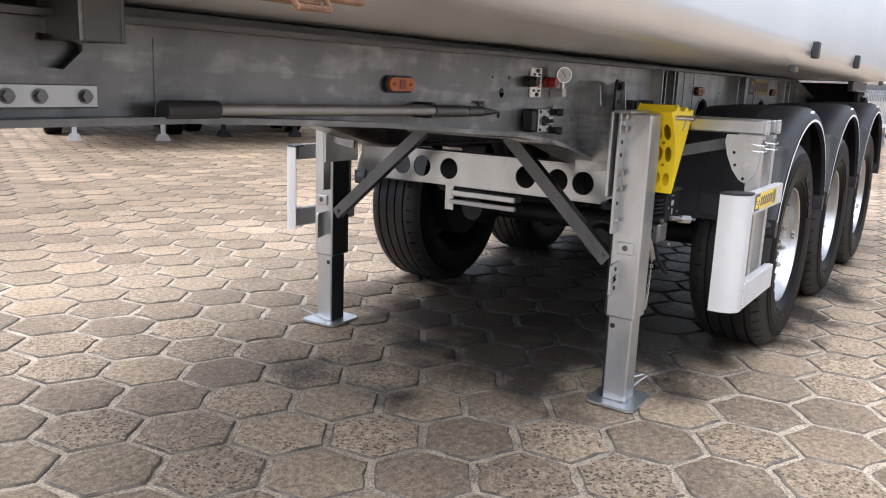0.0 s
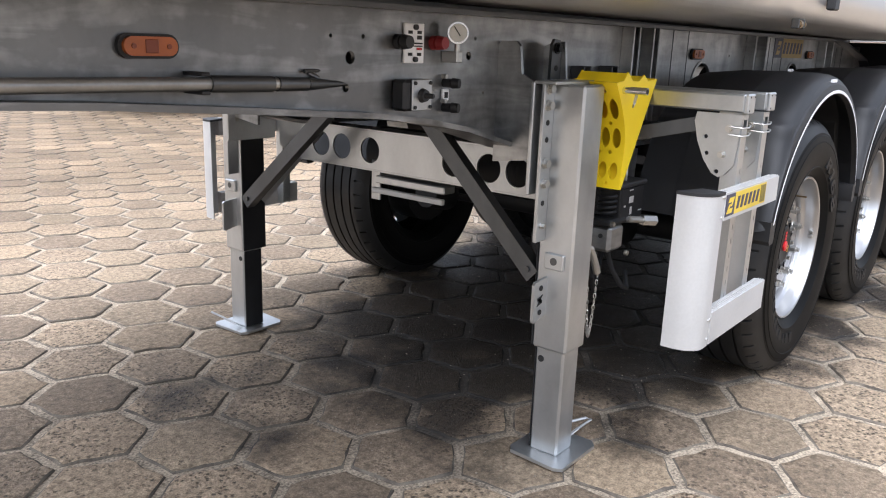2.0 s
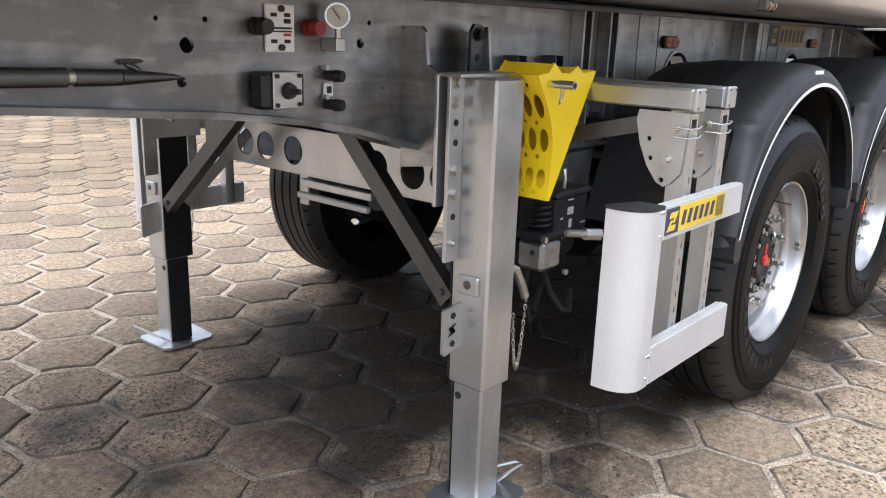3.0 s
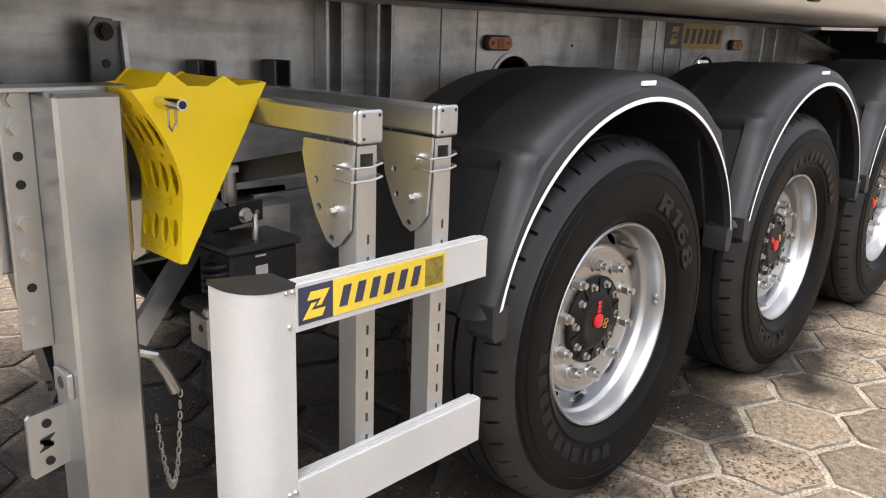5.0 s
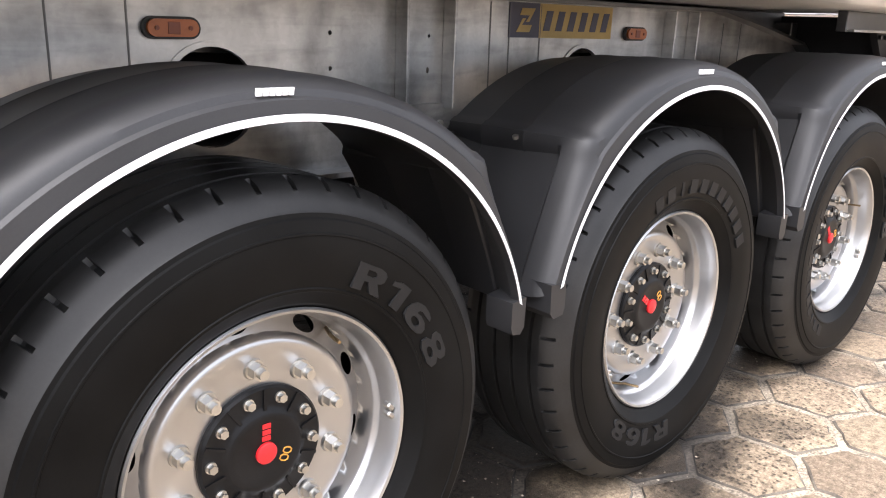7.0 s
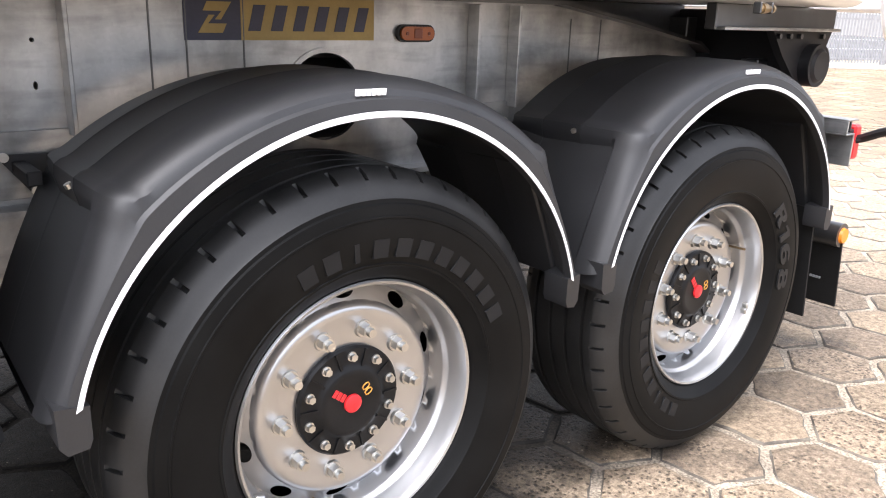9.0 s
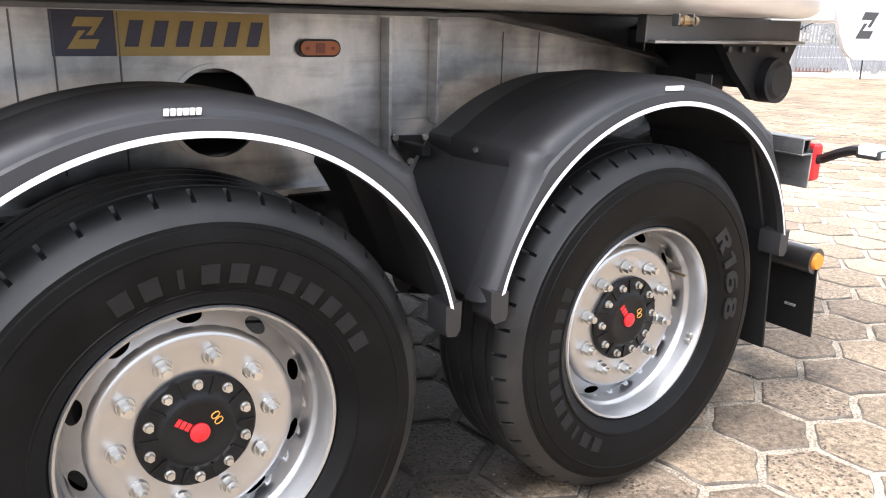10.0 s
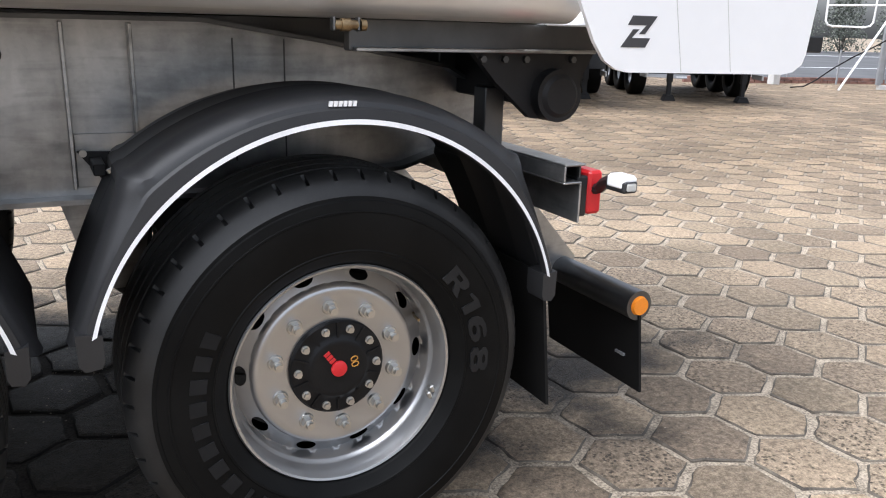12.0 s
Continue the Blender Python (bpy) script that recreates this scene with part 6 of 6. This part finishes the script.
def palisade(fa, fb, seen):
    """A run of steel palisade on a concrete base; bars are separate where the run is in clear view."""
    fa, fb = Vector(fa), Vector(fb)
    fd = fb - fa
    length = fd.length
    fence = tagged(new("palisade_fence"), "grey steel palisade fence on a pale concrete base", "fence", "fence round the yard")
    part("fence_base", box(bm_new(), 0, length, -0.09, 0.09, -0.02, 0.12, 0.01), CONCRETE, fence, "pale concrete base")
    for z in (0.26, 1.45):
        part("rail", box(bm_new(), 0, length, 0.012, 0.04, z, z + 0.05, 0.003), FENCE, fence)
    for i in range(int(length / 2.5) + 1):
        part("post", box(bm_new(), i * 2.5 - 0.06, i * 2.5 + 0.06, -0.06, 0.06, 0.12, 1.75, 0.006), FENCE, fence)
    if seen:
        me = bpy.data.meshes.new("fence_bar")
        bm = box(bm_new(), -0.026, 0.026, -0.010, 0.010, 0.17, 1.65, 0)
        bm.to_mesh(me)
        bm.free()
        me.materials.append(FENCE)
        for i in range(int(length / 0.105)):
            ob = new("fence_bar", me)
            ob.parent = fence
            ob.location = (0.09 + i * 0.105, 0, 0)
    else:
        bm = bm_new()
        for i in range(int(length / 0.105)):
            box(bm, 0.064 + i * 0.105, 0.116 + i * 0.105, -0.010, 0.010, 0.17, 1.65, 0)
        tagged(part("fence_bars", bm, FENCE, fence), "upright grey fence bars", kind="stuff")
    fence.matrix_world = pose(fa.x, fa.y, 0, 0, 0, math.degrees(math.atan2(fd.y, fd.x)))


palisade((22.7, 12.45, 0), (37.5, 3.2, 0), True)
palisade((37.5, 3.2, 0), (31.0, -13.0, 0), False)
palisade((31.0, -13.0, 0), (-10.0, -14.5, 0), False)

# white tube frame that leans at the yard edge, with a black hose
b0, rt = Vector((21.13, 12.46, 0.0)), Vector((0.875, -0.485, 0)) * 1.16
up = Vector((0, 0, 1.16))
stand = tagged(new("tube_stand"), "white tubular work stand with splayed legs", "stand")
part("leg", rod(bm_new(), [b0, b0 + rt * 1.25 + up * 2.35], 0.03, 8), WHITE, stand)
part("leg", rod(bm_new(), [b0 + rt * 2.5, b0 + rt * 1.25 + up * 2.35], 0.03, 8), WHITE, stand)
part("hoop", rod(bm_new(), [b0 + rt * u + up * v for u, v in ((-0.36, 1.40), (0.36, 1.40), (0.47, 1.43), (0.53, 1.52), (0.55, 2.5), (0.47, 2.6), (-0.47, 2.6), (-0.55, 2.5), (-0.53, 1.52), (-0.47, 1.43))], 0.028, 8, True), WHITE, stand)
part("crossbar", rod(bm_new(), [b0 + rt * -0.55 + up * 1.85, b0 + rt * 1.25 + up * 1.9], 0.024, 8), WHITE, stand)
hose = part("black_hose", rod(bm_new(), [b0 + rt * u + up * v for u, v in ((-1.1, 0.03), (-0.8, 0.06), (-0.56, 0.2), (-0.2, 0.48), (0.2, 0.74), (0.6, 0.96), (1.0, 1.2), (1.5, 1.45), (2.1, 1.6), (2.6, 1.5), (2.65, 0.0))], 0.019, 8), FLAP)
tagged(hose, "black rubber hose hung over the stand", "hose")
for u in (-0.35, 0.9):
    p = b0 + rt * u + Vector((1.2, 2.2, 0))
    sp = part("steel_post", box(bm_new(), p.x - 0.022, p.x + 0.022, p.y - 0.022, p.y + 0.022, -0.02, 1.0, 0.005), FENCE)
    tagged(sp, "thin grey steel post at the kerb", "post")

# far off: hedge, shrubs and low buildings
hr = random.Random(11)


def shrub(x, y, w, h):
    sh = tagged(new("evergreen_shrub"), "evergreen shrub beyond the road, leaves lightened for haze", "shrub", "shrubs beyond the road")
    bm = bm_new()
    for i in range(5):
        a = hr.uniform(0, 6.28)
        cyl(bm, (0, 0, -0.05), (math.cos(a) * w * 0.3, math.sin(a) * w * 0.3, h * hr.uniform(0.5, 0.85)), 0.06, 0.015, 6)
    part("stem", bm, BARK, sh)
    vs, fs = [], []
    for i in range(3200):
        a, r = hr.uniform(0, 6.283), math.sqrt(hr.random())
        zz = hr.random() ** 0.8
        wid = w * 0.5 * (1 - 0.75 * max(0, zz - 0.35) ** 1.3) * (0.82 + 0.18 * math.sin(a * 3 + zz * 7 + x))
        c = Vector((math.cos(a) * r * wid, math.sin(a) * r * wid, 0.1 + zz * h))
        n1 = Vector((hr.gauss(0, 1), hr.gauss(0, 1), hr.gauss(0, 1))).normalized()
        n2 = n1.orthogonal().normalized()
        n3 = n1.cross(n2)
        k, s = len(vs), hr.uniform(0.05, 0.13)
        vs += [c + n2 * s, c + n3 * s * 0.6, c - n2 * s, c - n3 * s * 0.6]
        fs.append((k, k + 1, k + 2, k + 3))
    me = bpy.data.meshes.new("crown")
    me.from_pydata([tuple(v) for v in vs], [], fs)
    me.materials.append(LEAF)
    cr = new("crown", me)
    cr.parent = sh
    sh.location = (x, y, 0)


for i in range(12):
    p = Vector((20.0 + i * 4.6, 64.0 - i * 2.3, 0)) + Vector((hr.uniform(-1, 1), hr.uniform(-1, 1), 0))
    shrub(p.x, p.y, hr.uniform(3.6, 5.6), hr.uniform(3.0, 6.0))


def building(x, y, turn, w, d, h, n):
    bd = tagged(new("industrial_building"), "low pale industrial building far beyond the road", "building", "far buildings")
    part("wall", box(bm_new(), 0, w, 0, d, -0.1, h, 0.02), RENDERED, bd)
    part("roof", prism(bm_new(), [(-0.4, h), (d + 0.4, h), (d + 0.4, h + 0.25), (d * 0.5, h + 1.3), (-0.4, h + 0.25)], "x", -0.4, w + 0.4), ROOFING, bd)
    for i in range(n):
        xa = (i + 0.25) * w / n
        wd = part("window", box(bm_new(), xa, xa + w / n * 0.55, -0.06, 0.05, h * 0.45, h * 0.8, 0.01), STRIPE, bd)
        part("pane", box(bm_new(), xa + 0.1, xa + w / n * 0.55 - 0.1, -0.07, -0.05, h * 0.45 + 0.1, h * 0.8 - 0.1, 0), GLASS, wd)
    bd.matrix_world = pose(x, y, 0, 0, 0, turn)


building(18, 84, -18, 26, 12, 5.5, 7)
building(50, 72, -24, 30, 14, 6.5, 8)
building(84, 46, -40, 26, 12, 5.0, 6)

# ---- yard ----
def loose_grit():
    """Crumbs of sand and stone swept into the joints and left on worn pavers."""
    rng = random.Random(29)
    vs, fs = [], []
    heaps = [(rng.uniform(-3.6, 6.0), rng.uniform(-0.9, 2.6), rng.uniform(0.05, 0.32)) for _ in range(150)]
    for k in range(9000):
        if k % 3:
            hx, hy, r = rng.choice(heaps)
            x, y = rng.gauss(hx, r), rng.gauss(hy, r)
        else:
            x, y = rng.uniform(-3.8, 6.5), rng.uniform(-1.0, 3.0)
        size = 0.0014 + 0.0042 * rng.random() ** 4
        a, flat, base = rng.uniform(0, 6.283), rng.uniform(0.5, 0.9), len(vs)
        for q in range(4):
            w = size * rng.uniform(0.7, 1.2)
            vs.append((x + w * math.cos(a + q * 1.571), y + w * math.sin(a + q * 1.571), 0.0005 + size * flat * 0.35))
        vs += [(x, y, 0.0005 + size * flat), (x, y, -0.001)]
        for q in range(4):
            fs += [(base + q, base + (q + 1) % 4, base + 4), (base + (q + 1) % 4, base + q, base + 5)]
    me = bpy.data.meshes.new("loose_grit")
    me.from_pydata(vs, [], fs)
    me.materials.append(GRIT)
    tagged(new("loose_grit", me), "crumbs of pale sand and stone on the pavers", "grit", kind="stuff")


loose_grit()
ground = part("ground", prism(bm_new(), [(-400, -400), (400, -400), (400, 400), (-400, 400)], "z", -0.3, -0.0098), SAND)
tagged(ground, "sandy brown yard ground under the paving", "ground", kind="structure")
pavement = tagged(new("pavement"), "worn hexagonal concrete pavers with sandy joints", "pavement", kind="structure")

PITCH, TURN0 = 0.3483, radians(-53.96)
ORIGIN = (-2.973, 1.388)
DA = (PITCH * math.cos(TURN0), PITCH * math.sin(TURN0))
DB = (PITCH * math.cos(TURN0 + math.pi / 3), PITCH * math.sin(TURN0 + math.pi / 3))


def hexagon(rng, cuts=(0.0, 0.5)):
    """Rings of one paver: worn rim, chamfer and side, with knocked corners."""
    R = PITCH / math.sqrt(3)
    rings = []
    chip = [rng.uniform(0, 0.004) if rng.random() < 0.75 else rng.uniform(0.005, 0.013) for _ in range(6 * len(cuts))]
    for inset, z in ((0.030, 0.0), (0.017, -0.0022), (0.0115, -0.0065), (0.0108, -0.05)):
        ring = []
        for k in range(6):
            for qi, q in enumerate(cuts):
                a = TURN0 + math.pi / 6 + math.pi / 3 * k
                p = Vector((math.cos(a), math.sin(a))) * (R - inset * 1.155)
                b = a + math.pi / 3
                p2 = Vector((math.cos(b), math.sin(b))) * (R - inset * 1.155)
                v = p.lerp(p2, q)
                v *= 1 - chip[k * len(cuts) + qi] / v.length
                j = 0.0025 if inset < 0.03 else 0.006
                ring.append((v.x + rng.uniform(-j, j), v.y + rng.uniform(-j, j), z + rng.uniform(-0.0012, 0.0012) * (inset > 0.01)))
        rings.append(ring)
    return rings


def hex_faces(base=0, n=12):
    f = [tuple(base + i for i in range(n))]
    for r in range(3):
        for i in range(n):
            j = (i + 1) % n
            f.append((base + r * n + i, base + (r + 1) * n + i, base + (r + 1) * n + j, base + r * n + j))
    return f


rng = random.Random(7)
shapes = []
for k in range(16):
    me = bpy.data.meshes.new("paver")
    me.from_pydata([v for ring in hexagon(rng, (0.0, 0.25, 0.5, 0.75)) for v in ring], [], hex_faces(0, 24))
    me.materials.append(TILE)
    me.materials.append(TILE_EDGE)
    me.polygons.foreach_set("material_index", [0] * 25 + [1] * 48)
    me.polygons.foreach_set("use_smooth", [True] * len(me.polygons))
    me.set_sharp_from_angle(angle=radians(50))
    shapes.append(me)

cells = []
for i in range(-90, 110):
    for j in range(-90, 110):
        x, y = ORIGIN[0] + i * DA[0] + j * DB[0], ORIGIN[1] + i * DA[1] + j * DB[1]
        if -10 < x < 28 and -9 < y < 24 and x < 28 - 0.2 * abs(y - 6):
            cells.append((x, y))
near = sorted(cells, key=lambda c: max(abs(c[0] + 1.2) * 0.9, abs(c[1] - 0.9) * 1.5) if c[0] < 0.4 else max(abs(c[0] - 2.6), abs(c[1] + 0.4) * 1.6) + 0.6)[:300]
chosen = set(near)
for x, y in near:
    ob = new("paver", rng.choice(shapes))
    ob.parent = pavement
    ob.location = (x, y, rng.uniform(-0.0035, 0.0025))
    ob.rotation_euler = (rng.uniform(-0.006, 0.006), rng.uniform(-0.006, 0.006), math.pi / 3 * rng.randrange(6))

verts, faces = [], []
for x, y in cells:
    if (x, y) in chosen:
        continue
    dz, tx, ty = rng.uniform(-0.0035, 0.0025), rng.uniform(-0.008, 0.008), rng.uniform(-0.008, 0.008)
    base = len(verts)
    for ring in hexagon(rng):
        verts += [(x + a, y + b, c + dz + tx * a + ty * b) for a, b, c in ring]
    faces += hex_faces(base)
me = bpy.data.meshes.new("pavers_beyond")
me.from_pydata(verts, [], faces)
me.materials.append(TILE_FAR)
me.materials.append(TILE_EDGE)
me.polygons.foreach_set("material_index", ([0] * 13 + [1] * 24) * (len(verts) // 48))
me.polygons.foreach_set("use_smooth", [True] * len(me.polygons))
me.set_sharp_from_angle(angle=radians(50))
rest = new("pavers_beyond", me)
rest.parent = pavement
tagged(rest, "worn hexagonal concrete pavers farther off", kind="stuff")
